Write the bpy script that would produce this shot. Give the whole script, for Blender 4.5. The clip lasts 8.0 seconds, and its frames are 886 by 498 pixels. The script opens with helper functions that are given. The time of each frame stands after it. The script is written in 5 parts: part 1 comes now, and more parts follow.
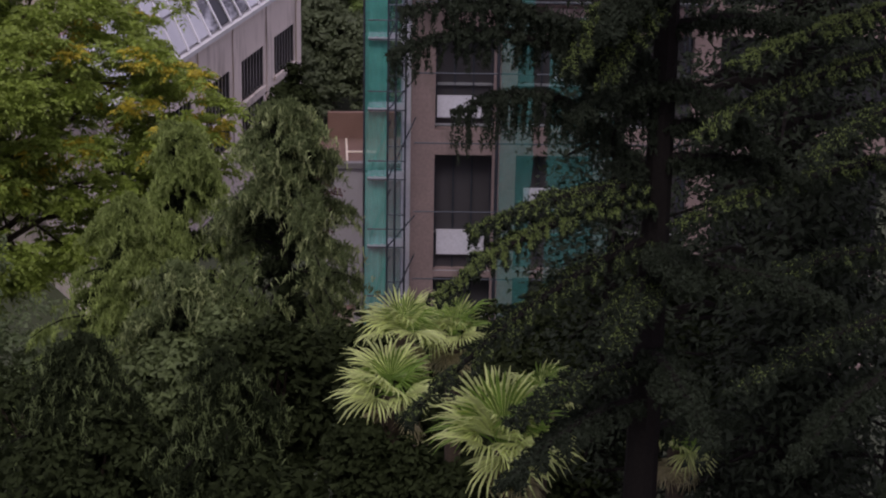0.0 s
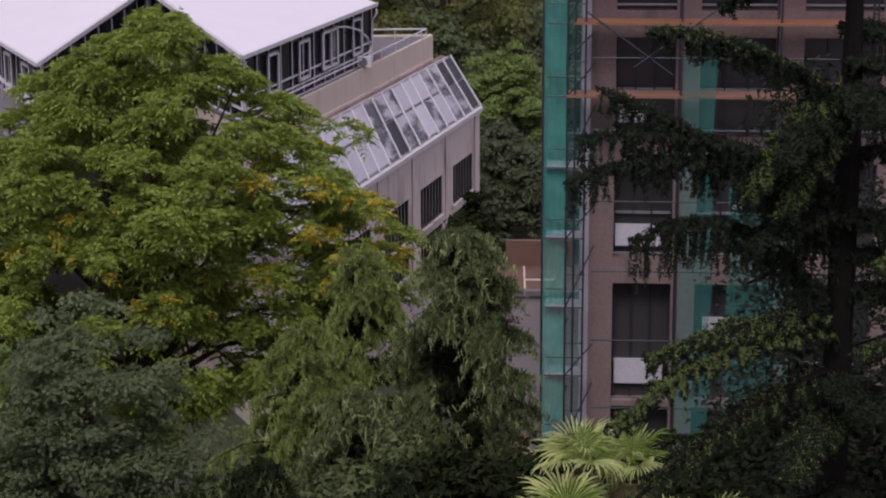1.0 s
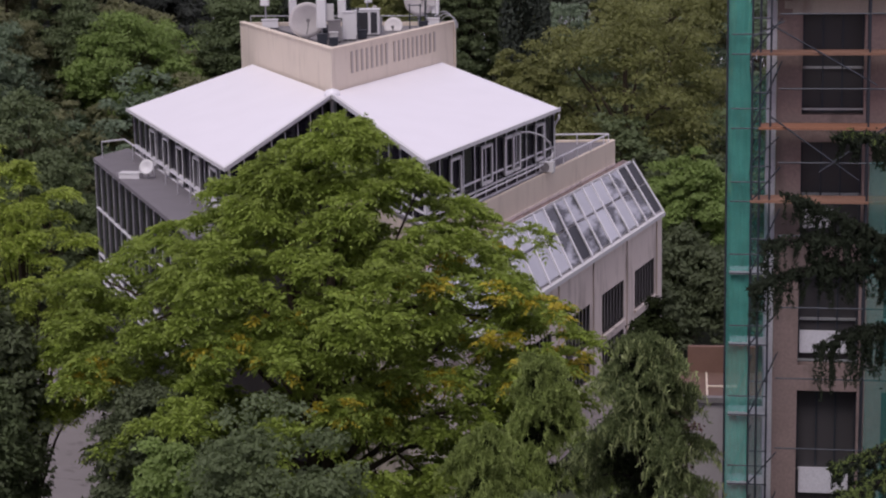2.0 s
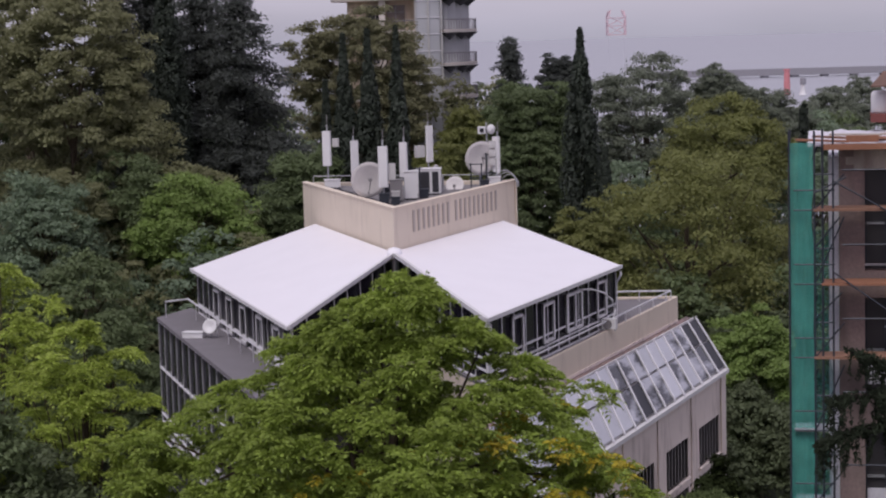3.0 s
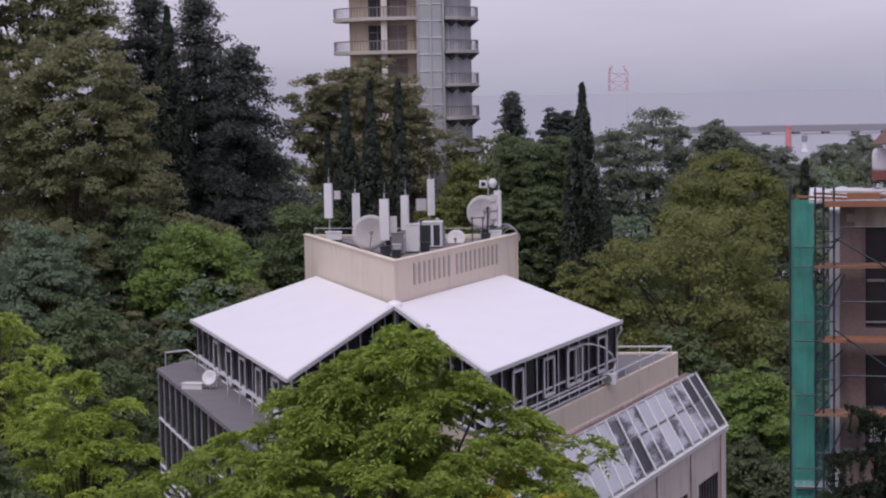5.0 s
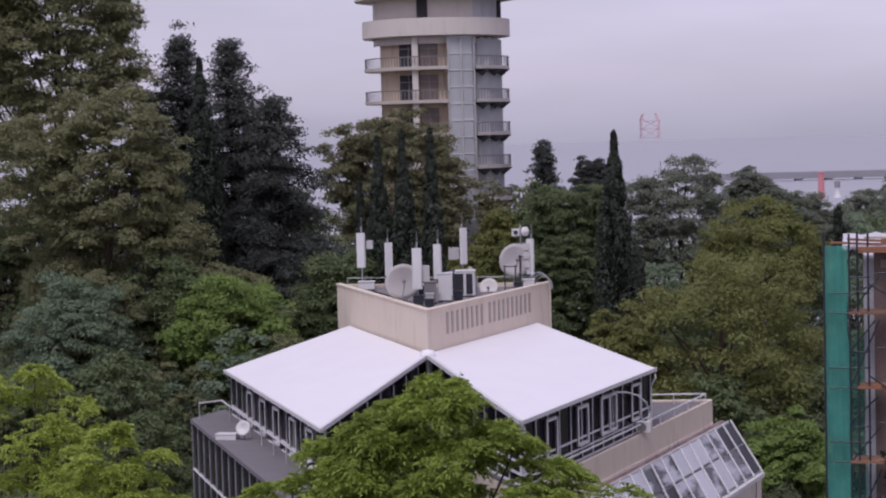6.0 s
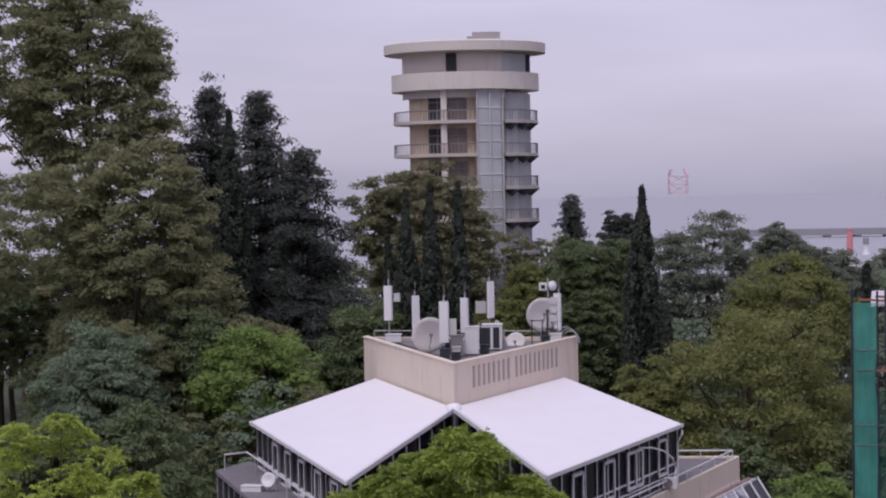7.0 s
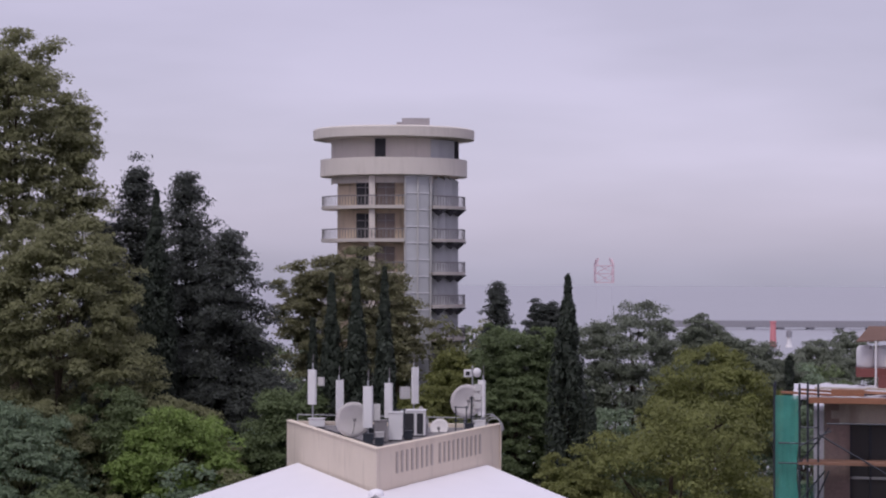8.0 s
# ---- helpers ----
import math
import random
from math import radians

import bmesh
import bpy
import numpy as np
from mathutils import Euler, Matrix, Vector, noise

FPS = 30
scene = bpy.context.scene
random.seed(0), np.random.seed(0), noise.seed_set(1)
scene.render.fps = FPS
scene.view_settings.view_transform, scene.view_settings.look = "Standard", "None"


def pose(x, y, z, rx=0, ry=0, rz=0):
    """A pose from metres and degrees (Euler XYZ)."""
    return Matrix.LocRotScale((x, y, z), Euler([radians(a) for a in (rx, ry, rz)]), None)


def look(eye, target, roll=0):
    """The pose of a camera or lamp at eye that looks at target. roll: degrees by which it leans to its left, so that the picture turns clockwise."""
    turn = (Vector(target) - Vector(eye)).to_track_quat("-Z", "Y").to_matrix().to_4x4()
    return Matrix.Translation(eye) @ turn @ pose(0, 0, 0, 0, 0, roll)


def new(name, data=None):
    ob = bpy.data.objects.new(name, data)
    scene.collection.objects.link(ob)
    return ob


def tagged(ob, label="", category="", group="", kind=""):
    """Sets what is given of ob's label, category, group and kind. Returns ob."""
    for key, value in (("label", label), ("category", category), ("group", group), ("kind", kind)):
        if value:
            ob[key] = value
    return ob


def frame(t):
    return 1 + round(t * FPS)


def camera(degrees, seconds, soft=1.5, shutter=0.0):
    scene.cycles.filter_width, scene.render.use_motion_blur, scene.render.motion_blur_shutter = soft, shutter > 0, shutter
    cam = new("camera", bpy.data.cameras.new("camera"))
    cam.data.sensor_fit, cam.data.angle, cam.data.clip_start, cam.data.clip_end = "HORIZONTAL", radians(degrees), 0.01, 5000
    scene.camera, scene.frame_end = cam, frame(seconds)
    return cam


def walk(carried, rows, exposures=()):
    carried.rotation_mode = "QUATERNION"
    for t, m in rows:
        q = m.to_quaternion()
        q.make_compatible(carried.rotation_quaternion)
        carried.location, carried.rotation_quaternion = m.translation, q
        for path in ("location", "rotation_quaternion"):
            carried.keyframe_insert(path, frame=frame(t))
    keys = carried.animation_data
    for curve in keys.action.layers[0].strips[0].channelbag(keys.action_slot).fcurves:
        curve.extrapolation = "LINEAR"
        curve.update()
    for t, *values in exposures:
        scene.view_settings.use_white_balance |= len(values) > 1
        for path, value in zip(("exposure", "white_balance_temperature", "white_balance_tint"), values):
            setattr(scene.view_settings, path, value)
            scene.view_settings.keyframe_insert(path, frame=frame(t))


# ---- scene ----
cam = camera(25.0, 8.0, soft=2.1)
EYE = 30.0
ROWS = [
    (0.0, -12.536, -17.609, 0.962),
    (0.5, -9.629, -14.852, 0.138),
    (1.0, -7.227, -13.974, -0.223),
    (1.5, -4.055, -12.908, -0.871),
    (2.0, -1.944, -10.929, -0.958),
    (2.2, -1.319, -9.520, -0.866),
    (3.3, 0.048, -6.161, -1.446),
    (3.5, 0.000, -6.310, -0.900),
    (4.0, -0.611, -5.789, -0.995),
    (4.5, -0.189, -5.377, -1.201),
    (4.7, -0.309, -5.072, -0.988),
    (5.8, 0.276, -4.102, -1.465),
    (6.0, 0.654, -3.415, -1.472),
    (6.5, 1.150, -2.466, -1.152),
    (7.0, 1.407, -1.868, -0.996),
    (7.5, 0.727, -0.771, -0.419),
    (8.0, -0.723, 0.565, 0.169),
]
EXPOSURES = [(0.0, 0.16, 6350, 18), (1.0, 0.2, 6400, 17), (2.0, 0.27, 6420, 13), (3.5, 0.26, 6300, 9), (6.5, 0.24, 6100, 14), (8.0, 0.21, 6150, 13)]
walk(cam, [(t, pose(0, 0, EYE, 0, 0, yaw) @ pose(0, 0, 0, 90 + pitch) @ pose(0, 0, 0, 0, 0, roll)) for t, yaw, pitch, roll in ROWS], EXPOSURES)

# ---- world and sun: a dull overcast afternoon ----
world = bpy.data.worlds.new("overcast")
scene.world = world
world.use_nodes = True
wn, wl = world.node_tree.nodes, world.node_tree.links
wn.clear()
w_out = wn.new("ShaderNodeOutputWorld")
w_sky = wn.new("ShaderNodeTexSky")
w_sky.sky_type, w_sky.sun_disc = "NISHITA", False
w_sky.sun_elevation, w_sky.sun_rotation = radians(48), radians(200)
w_bg_sky = wn.new("ShaderNodeBackground")
w_bg_sky.inputs["Strength"].default_value = 0.012
wl.new(w_sky.outputs["Color"], w_bg_sky.inputs["Color"])
# cloud deck: soft grey-lilac streaks over the sky
w_co = wn.new("ShaderNodeTexCoord")
w_map = wn.new("ShaderNodeMapping")
w_map.inputs["Scale"].default_value = (2.0, 2.0, 9.0)
w_noise = wn.new("ShaderNodeTexNoise")
w_noise.inputs["Scale"].default_value, w_noise.inputs["Detail"].default_value = 1.6, 4
w_ramp = wn.new("ShaderNodeValToRGB")
w_ramp.color_ramp.elements[0].position, w_ramp.color_ramp.elements[0].color = 0.35, (0.43, 0.385, 0.475, 1)
w_ramp.color_ramp.elements[1].position, w_ramp.color_ramp.elements[1].color = 0.65, (0.535, 0.475, 0.59, 1)
w_sep = wn.new("ShaderNodeSeparateXYZ")
w_el = wn.new("ShaderNodeValToRGB")  # haze bank over the sea, brighter above it
w_el.color_ramp.elements[0].position, w_el.color_ramp.elements[0].color = 0.008, (0.67, 0.71, 0.72, 1)
w_el.color_ramp.elements[1].position, w_el.color_ramp.elements[1].color = 0.075, (1.03, 1.03, 1.03, 1)
w_e1 = w_el.color_ramp.elements.new(0.026)
w_e1.color = (0.79, 0.81, 0.81, 1)
w_e3 = w_el.color_ramp.elements.new(0.045)
w_e3.color = (0.93, 0.93, 0.93, 1)
w_e2 = w_el.color_ramp.elements.new(0.14)
w_e2.color = (0.92, 0.92, 0.92, 1)
w_low = wn.new("ShaderNodeMath")  # the bank begins a little under eye level
w_low.operation = "ADD"
w_low.inputs[1].default_value = 0.02
w_mul = wn.new("ShaderNodeMixRGB")
w_mul.blend_type = "MULTIPLY"
w_mul.inputs["Fac"].default_value = 1.0
w_bg = wn.new("ShaderNodeBackground")
w_bg.inputs["Strength"].default_value = 0.95
w_add = wn.new("ShaderNodeAddShader")
wl.new(w_co.outputs["Generated"], w_map.inputs["Vector"])
wl.new(w_map.outputs["Vector"], w_noise.inputs["Vector"])
wl.new(w_noise.outputs["Fac"], w_ramp.inputs["Fac"])
wl.new(w_co.outputs["Generated"], w_sep.inputs["Vector"])
wl.new(w_sep.outputs["Z"], w_low.inputs[0])
wl.new(w_low.outputs[0], w_el.inputs["Fac"])
wl.new(w_ramp.outputs["Color"], w_mul.inputs["Color1"])
wl.new(w_el.outputs["Color"], w_mul.inputs["Color2"])
wl.new(w_mul.outputs["Color"], w_bg.inputs["Color"])
wl.new(w_bg.outputs["Background"], w_add.inputs[0])
wl.new(w_bg_sky.outputs["Background"], w_add.inputs[1])
wl.new(w_add.outputs["Shader"], w_out.inputs["Surface"])

sun = new("sun", bpy.data.lights.new("sun", "SUN"))
sun.data.energy, sun.data.angle, sun.data.color = 1.35, radians(25), (1.0, 0.95, 0.90)
sun.matrix_world = look((-20, -55, 90), (0, 0, 0))


# ---- materials ----
def mat(name, color, rough=0.7, metal=0.0, var=0.15, scale=1.5, grain=0.25, fine=25.0, bump=0.15, island=0.0, stain=None, stain_at=0.62, spec=0.5, trans=0.0, obj_random=0.0):
    """A surface with broad patches, fine grain, bump, and if wanted stains, leaf translucency and random shades."""
    m = bpy.data.materials.new(name)
    m.use_nodes = True
    n, l = m.node_tree.nodes, m.node_tree.links
    b = n["Principled BSDF"]
    b.inputs["Roughness"].default_value, b.inputs["Metallic"].default_value = rough, metal
    b.inputs["Specular IOR Level"].default_value = spec
    co = n.new("ShaderNodeTexCoord")
    big, small = n.new("ShaderNodeTexNoise"), n.new("ShaderNodeTexNoise")
    big.inputs["Scale"].default_value, big.inputs["Detail"].default_value = scale, 3
    small.inputs["Scale"].default_value, small.inputs["Detail"].default_value = fine, 4
    l.new(co.outputs["Object"], big.inputs["Vector"])
    l.new(co.outputs["Object"], small.inputs["Vector"])
    val = n.new("ShaderNodeMath")
    val.operation = "MULTIPLY_ADD"
    val.inputs[1].default_value, val.inputs[2].default_value = 2 * var, 1 - var
    l.new(big.outputs["Fac"], val.inputs[0])
    val2 = n.new("ShaderNodeMath")
    val2.operation = "MULTIPLY_ADD"
    val2.inputs[1].default_value, val2.inputs[2].default_value = 2 * grain, 1 - grain
    l.new(small.outputs["Fac"], val2.inputs[0])
    tot = n.new("ShaderNodeMath")
    tot.operation = "MULTIPLY"
    l.new(val.outputs[0], tot.inputs[0])
    l.new(val2.outputs[0], tot.inputs[1])
    last = tot
    for amount, node, out in ((island, "ShaderNodeNewGeometry", "Random Per Island"), (obj_random, "ShaderNodeObjectInfo", "Random")):
        if amount:
            g = n.new(node)
            r = n.new("ShaderNodeMath")
            r.operation = "MULTIPLY_ADD"
            r.inputs[1].default_value, r.inputs[2].default_value = 2 * amount, 1 - amount
            l.new(g.outputs[out], r.inputs[0])
            t2 = n.new("ShaderNodeMath")
            t2.operation = "MULTIPLY"
            l.new(last.outputs[0], t2.inputs[0])
            l.new(r.outputs[0], t2.inputs[1])
            last = t2
    mix = n.new("ShaderNodeVectorMath")
    mix.operation = "SCALE"
    mix.inputs[0].default_value = color
    l.new(last.outputs[0], mix.inputs["Scale"])
    col = mix.outputs[0]
    if stain:
        st = n.new("ShaderNodeTexNoise")
        st.inputs["Scale"].default_value, st.inputs["Detail"].default_value = 0.9, 6
        mp = n.new("ShaderNodeMapping")
        mp.inputs["Scale"].default_value = (1.6, 1.6, 0.35)
        l.new(co.outputs["Object"], mp.inputs["Vector"])
        l.new(mp.outputs["Vector"], st.inputs["Vector"])
        rp = n.new("ShaderNodeMapRange")
        rp.inputs["From Min"].default_value, rp.inputs["From Max"].default_value = stain_at - 0.08, stain_at + 0.12
        l.new(st.outputs["Fac"], rp.inputs["Value"])
        mx = n.new("ShaderNodeMixRGB")
        mx.inputs["Color2"].default_value = (*stain, 1)
        l.new(rp.outputs["Result"], mx.inputs["Fac"])
        l.new(col, mx.inputs["Color1"])
        col = mx.outputs["Color"]
    l.new(col, b.inputs["Base Color"])
    if bump:
        bp = n.new("ShaderNodeBump")
        bp.inputs["Strength"].default_value, bp.inputs["Distance"].default_value = bump, 0.02
        l.new(small.outputs["Fac"], bp.inputs["Height"])
        l.new(bp.outputs["Normal"], b.inputs["Normal"])
    if trans:
        tr = n.new("ShaderNodeBsdfTranslucent")
        l.new(col, tr.inputs["Color"])
        ms = n.new("ShaderNodeMixShader")
        ms.inputs["Fac"].default_value = trans
        l.new(b.outputs["BSDF"], ms.inputs[1])
        l.new(tr.outputs["BSDF"], ms.inputs[2])
        l.new(ms.outputs["Shader"], n["Material Output"].inputs["Surface"])
    return m


def leafmat(name, color, trans=0.25, island=0.35, rough=0.55, spec=0.25):
    return mat(name, color, rough=rough, var=0.35, scale=0.45, grain=0.0, fine=3.0, bump=0, island=island, spec=spec, trans=trans)


M_SOIL = mat("earth_and_grass", (0.05, 0.06, 0.03), 0.95, var=0.4, scale=0.2, fine=6)
M_ROAD = mat("asphalt", (0.24, 0.215, 0.215), 0.9, var=0.15, scale=0.3, stain=(0.16, 0.14, 0.14))
M_SEA = mat("grey_sea", (0.36, 0.36, 0.40), 0.45, var=0.05, scale=0.01, grain=0.05, fine=0.2, bump=0.05)
M_CREAM = mat("cream_render", (0.72, 0.62, 0.52), 0.85, var=0.06, scale=0.6, grain=0.06, stain=(0.62, 0.53, 0.445))
M_CREAM2 = mat("pale_render", (0.73, 0.635, 0.595), 0.85, var=0.06, scale=0.5, grain=0.05, stain=(0.47, 0.40, 0.37), stain_at=0.6)
M_ROOF = mat("white_roof_membrane", (0.86, 0.83, 0.88), 0.5, var=0.03, scale=0.5, grain=0.02, fine=8, bump=0.03)
M_WHITE = mat("white_paint", (0.70, 0.68, 0.70), 0.5, var=0.06, grain=0.05)
M_FRAME = mat("pale_aluminium", (0.74, 0.72, 0.76), 0.5, metal=0.0, var=0.08, grain=0.06)
# For black parts, and for shade in rooms and recesses given as colour.
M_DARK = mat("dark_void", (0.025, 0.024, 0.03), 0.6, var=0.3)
M_GREYROOF = mat("grey_roof_felt", (0.20, 0.185, 0.19), 0.9, var=0.2, grain=0.2, stain=(0.10, 0.09, 0.09))
M_TERRACE = mat("grey_terrace_tile", (0.18, 0.165, 0.18), 0.8, var=0.12)
M_GALV = mat("galvanised_steel", (0.42, 0.42, 0.44), 0.45, metal=0.6, var=0.15)
M_GREYPL = mat("grey_plastic", (0.52, 0.50, 0.50), 0.5, var=0.06)
M_DISH = mat("pale_dish_paint", (0.62, 0.58, 0.58), 0.5, var=0.06)
M_BROWN = mat("mauve_brown_brick", (0.25, 0.18, 0.17), 0.9, var=0.15, grain=0.3, fine=12, stain=(0.15, 0.11, 0.10))
M_RENDER = mat("fresh_grey_cement", (0.48, 0.42, 0.37), 0.9, var=0.12, stain=(0.20, 0.15, 0.13))
M_ORANGE = mat("orange_timber", (0.30, 0.135, 0.08), 0.8, var=0.2, grain=0.25)
M_PLANK = mat("weathered_plank", (0.30, 0.16, 0.11), 0.85, var=0.25, grain=0.25, obj_random=0.3)
M_STEEL = mat("dark_scaffold_tube", (0.05, 0.055, 0.07), 0.5, metal=0.5, var=0.2)
M_SHEET = mat("white_sheeting", (0.62, 0.60, 0.66), 0.6, var=0.1)
M_RUST = mat("rusty_red", (0.16, 0.05, 0.045), 0.8, var=0.3)
M_TOWER = mat("tower_concrete", (0.72, 0.65, 0.61), 0.85, var=0.07, scale=0.3, grain=0.05, stain=(0.65, 0.585, 0.545))
M_TOWERWALL = mat("tower_ochre_render", (0.62, 0.50, 0.38), 0.85, var=0.08, stain=(0.36, 0.29, 0.23))
M_RAIL = mat("grey_railing", (0.25, 0.23, 0.24), 0.5, metal=0.3)
M_BARK = mat("bark", (0.07, 0.05, 0.035), 0.95, var=0.3, grain=0.4, bump=0.5)
M_BARKDARK = mat("dark_bark", (0.014, 0.012, 0.011), 0.95, var=0.3, grain=0.4, bump=0.5, spec=0.05)
# Sea haze is mixed into the next two reds.
M_RED = mat("haze_paled_signal_red", (0.58, 0.22, 0.24), 0.6)
M_CRANE = mat("haze_paled_red_steel", (0.60, 0.43, 0.48), 0.6)
M_PIER = mat("pier_concrete", (0.28, 0.27, 0.30), 0.9)
M_GREYWALL = mat("grey_lilac_render", (0.36, 0.33, 0.345), 0.9, var=0.1, stain=(0.27, 0.24, 0.24))
M_TILE = mat("brown_roof_tile", (0.17, 0.10, 0.08), 0.9, var=0.2)
M_SKIN = mat("peach_render", (0.58, 0.45, 0.38), 0.85, var=0.1)
M_LEDGE = mat("dirty_pink_ledge", (0.30, 0.21, 0.20), 0.9, var=0.3, grain=0.3, stain=(0.12, 0.09, 0.09), stain_at=0.55)
# Vent slots are flat strips whose groove shade is this darker cream.
M_SLOT = mat("shaded_cream_groove", (0.44, 0.38, 0.345), 0.9, var=0.1)
M_CURTAIN = mat("brown_curtained_glass", (0.17, 0.13, 0.115), 0.4, var=0.3)
M_TERRA = mat("terracotta_render", (0.20, 0.115, 0.09), 0.9, var=0.15)


def glassmat(name, tint, rough, spec=0.45):
    return mat(name, tint, rough, spec=spec, var=0.3, scale=0.25, grain=0.05, bump=0, obj_random=0.1)


M_GLASS = glassmat("dark_window_glass", (0.022, 0.02, 0.028), 0.12, spec=0.2)
M_GLASSDARK = mat("dark_roof_glass", (0.02, 0.02, 0.028), 0.35, spec=0.15, var=0.3, bump=0, obj_random=0.2)
M_GLASSPALE = glassmat("whitened_glass", (0.48, 0.48, 0.54), 0.15)


def patchglass(name, pale, dark):
    """Whitened glass with dark reflections painted in as soft horizontal blots."""
    m = mat(name, pale, 0.2, spec=0.4, var=0.15, scale=0.4, grain=0.05, bump=0)
    n, l = m.node_tree.nodes, m.node_tree.links
    b = n["Principled BSDF"]
    src = b.inputs["Base Color"].links[0].from_socket
    no, mp, rp, mx = n.new("ShaderNodeTexNoise"), n.new("ShaderNodeMapping"), n.new("ShaderNodeMapRange"), n.new("ShaderNodeMixRGB")
    mp.inputs["Scale"].default_value = (0.35, 0.35, 1.5)
    no.inputs["Scale"].default_value, no.inputs["Detail"].default_value = 1.0, 3
    rp.inputs["From Min"].default_value, rp.inputs["From Max"].default_value = 0.44, 0.58
    mx.inputs["Color2"].default_value = (*dark, 1)
    l.new(n["Texture Coordinate"].outputs["Object"], mp.inputs["Vector"])
    l.new(mp.outputs["Vector"], no.inputs["Vector"])
    l.new(no.outputs["Fac"], rp.inputs["Value"])
    l.new(rp.outputs["Result"], mx.inputs["Fac"])
    l.new(src, mx.inputs["Color1"])
    l.new(mx.outputs["Color"], b.inputs["Base Color"])
    return m


M_GLASSPATCH = patchglass("reflection_blotted_glass", (0.42, 0.42, 0.48), (0.03, 0.03, 0.04))
M_GLASSTOWER = glassmat("pale_curtain_glass", (0.47, 0.47, 0.50), 0.25)
M_GLASSRAW = glassmat("dusty_unfinished_glazing", (0.06, 0.055, 0.06), 0.3)


def netmat(name, color, alpha):
    m = mat(name, color, 0.8, var=0.2, scale=1.2, grain=0.2, fine=30, trans=0.3)
    n, l = m.node_tree.nodes, m.node_tree.links
    last = n["Material Output"].inputs["Surface"].links[0].from_socket
    tr, mx = n.new("ShaderNodeBsdfTransparent"), n.new("ShaderNodeMixShader")
    no, rp = n.new("ShaderNodeTexNoise"), n.new("ShaderNodeMapRange")
    no.inputs["Scale"].default_value, no.inputs["Detail"].default_value = 1.3, 3
    rp.inputs["To Min"].default_value, rp.inputs["To Max"].default_value = alpha - 0.25, alpha + 0.2
    l.new(n["Texture Coordinate"].outputs["Object"], no.inputs["Vector"])
    l.new(no.outputs["Fac"], rp.inputs["Value"])
    l.new(rp.outputs["Result"], mx.inputs["Fac"])
    l.new(tr.outputs["BSDF"], mx.inputs[1])
    l.new(last, mx.inputs[2])
    l.new(mx.outputs["Shader"], n["Material Output"].inputs["Surface"])
    return m


M_NET = netmat("green_debris_net", (0.12, 0.50, 0.42), 0.66)
M_NET2 = netmat("thin_green_net", (0.07, 0.33, 0.29), 0.45)

L_FRONT = leafmat("locust_leaf", (0.26, 0.335, 0.066), trans=0.4)
L_YELLOW = leafmat("yellow_leaf", (0.46, 0.38, 0.045), trans=0.35)
L_LIGHT = leafmat("light_green_leaf", (0.37, 0.45, 0.095), trans=0.4)
# Haze over the far slope is lifted into several of these leaf colours.
L_PLANE = leafmat("olive_plane_leaf", (0.285, 0.29, 0.165), trans=0.58, island=0.12, spec=0.12)
L_BROAD = leafmat("bronze_green_leaf", (0.245, 0.24, 0.14), trans=0.48, island=0.16)
L_PLANE2 = leafmat("plane_leaf", (0.24, 0.255, 0.095), trans=0.5, island=0.16)
L_BRIGHT = leafmat("bright_green_leaf", (0.26, 0.35, 0.11), trans=0.48, island=0.16)
L_MID = leafmat("mid_green_leaf", (0.175, 0.22, 0.11), trans=0.5, island=0.16)
# The misty trees: greyed and raised to hold the haze.
L_GREY = leafmat("haze_greyed_leaf", (0.24, 0.265, 0.205), trans=0.5, island=0.12)
L_BLUE = leafmat("blue_green_leaf", (0.24, 0.305, 0.205), trans=0.5, island=0.16)
L_DARK = leafmat("dark_conifer_needle", (0.12, 0.13, 0.12), trans=0.5, island=0.1, spec=0.08)
L_CYP = leafmat("cypress_needle", (0.055, 0.068, 0.052), trans=0.35, island=0.1)
L_DROOP = leafmat("drooping_cypress_spray", (0.115, 0.145, 0.06), trans=0.25, spec=0.1)
L_DROOPTIP = leafmat("pale_spray_tip", (0.30, 0.345, 0.15), trans=0.3)
# Shade inside and beneath the weeping crowns is put into this colour.
L_DROOPDARK = leafmat("shade_toned_spray", (0.022, 0.029, 0.013), trans=0.1, rough=0.8, spec=0.05)
# Light on the bough tops is put into a paler copy of this needle.
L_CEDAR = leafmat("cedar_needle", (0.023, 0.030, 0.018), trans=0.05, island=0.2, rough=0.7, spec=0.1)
L_CEDARLIT = leafmat("cedar_lit_needle", (0.15, 0.195, 0.06), trans=0.2, island=0.2, spec=0.1)
# Sky glare is raised into this leaf green, shade into the darker copy.
L_PALM = leafmat("glare_bright_palm_leaf", (0.60, 0.67, 0.27), trans=0.4, rough=0.3)
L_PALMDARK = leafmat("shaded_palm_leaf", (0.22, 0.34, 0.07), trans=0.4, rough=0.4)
L_PALE = leafmat("dry_palm_leaf", (0.36, 0.32, 0.18), trans=0.35)
L_THUJA = leafmat("thuja_spray", (0.20, 0.255, 0.075), trans=0.3, spec=0.12)
# Shade from the buildings and trees is darkened into this shrub green.
L_SHRUB = leafmat("shaded_shrub_leaf", (0.028, 0.037, 0.014), rough=0.8, spec=0.06)
L_THUJATIP = leafmat("fresh_soft_spray_tip", (0.30, 0.37, 0.11), trans=0.3)
# Woodland green with the shade under the trees darkened in.
L_SHADE = leafmat("shaded_wood_leaf", (0.15, 0.18, 0.10), trans=0.45, island=0.2)
L_REDTWIG = leafmat("dark_red_brown_leaf", (0.075, 0.03, 0.025))


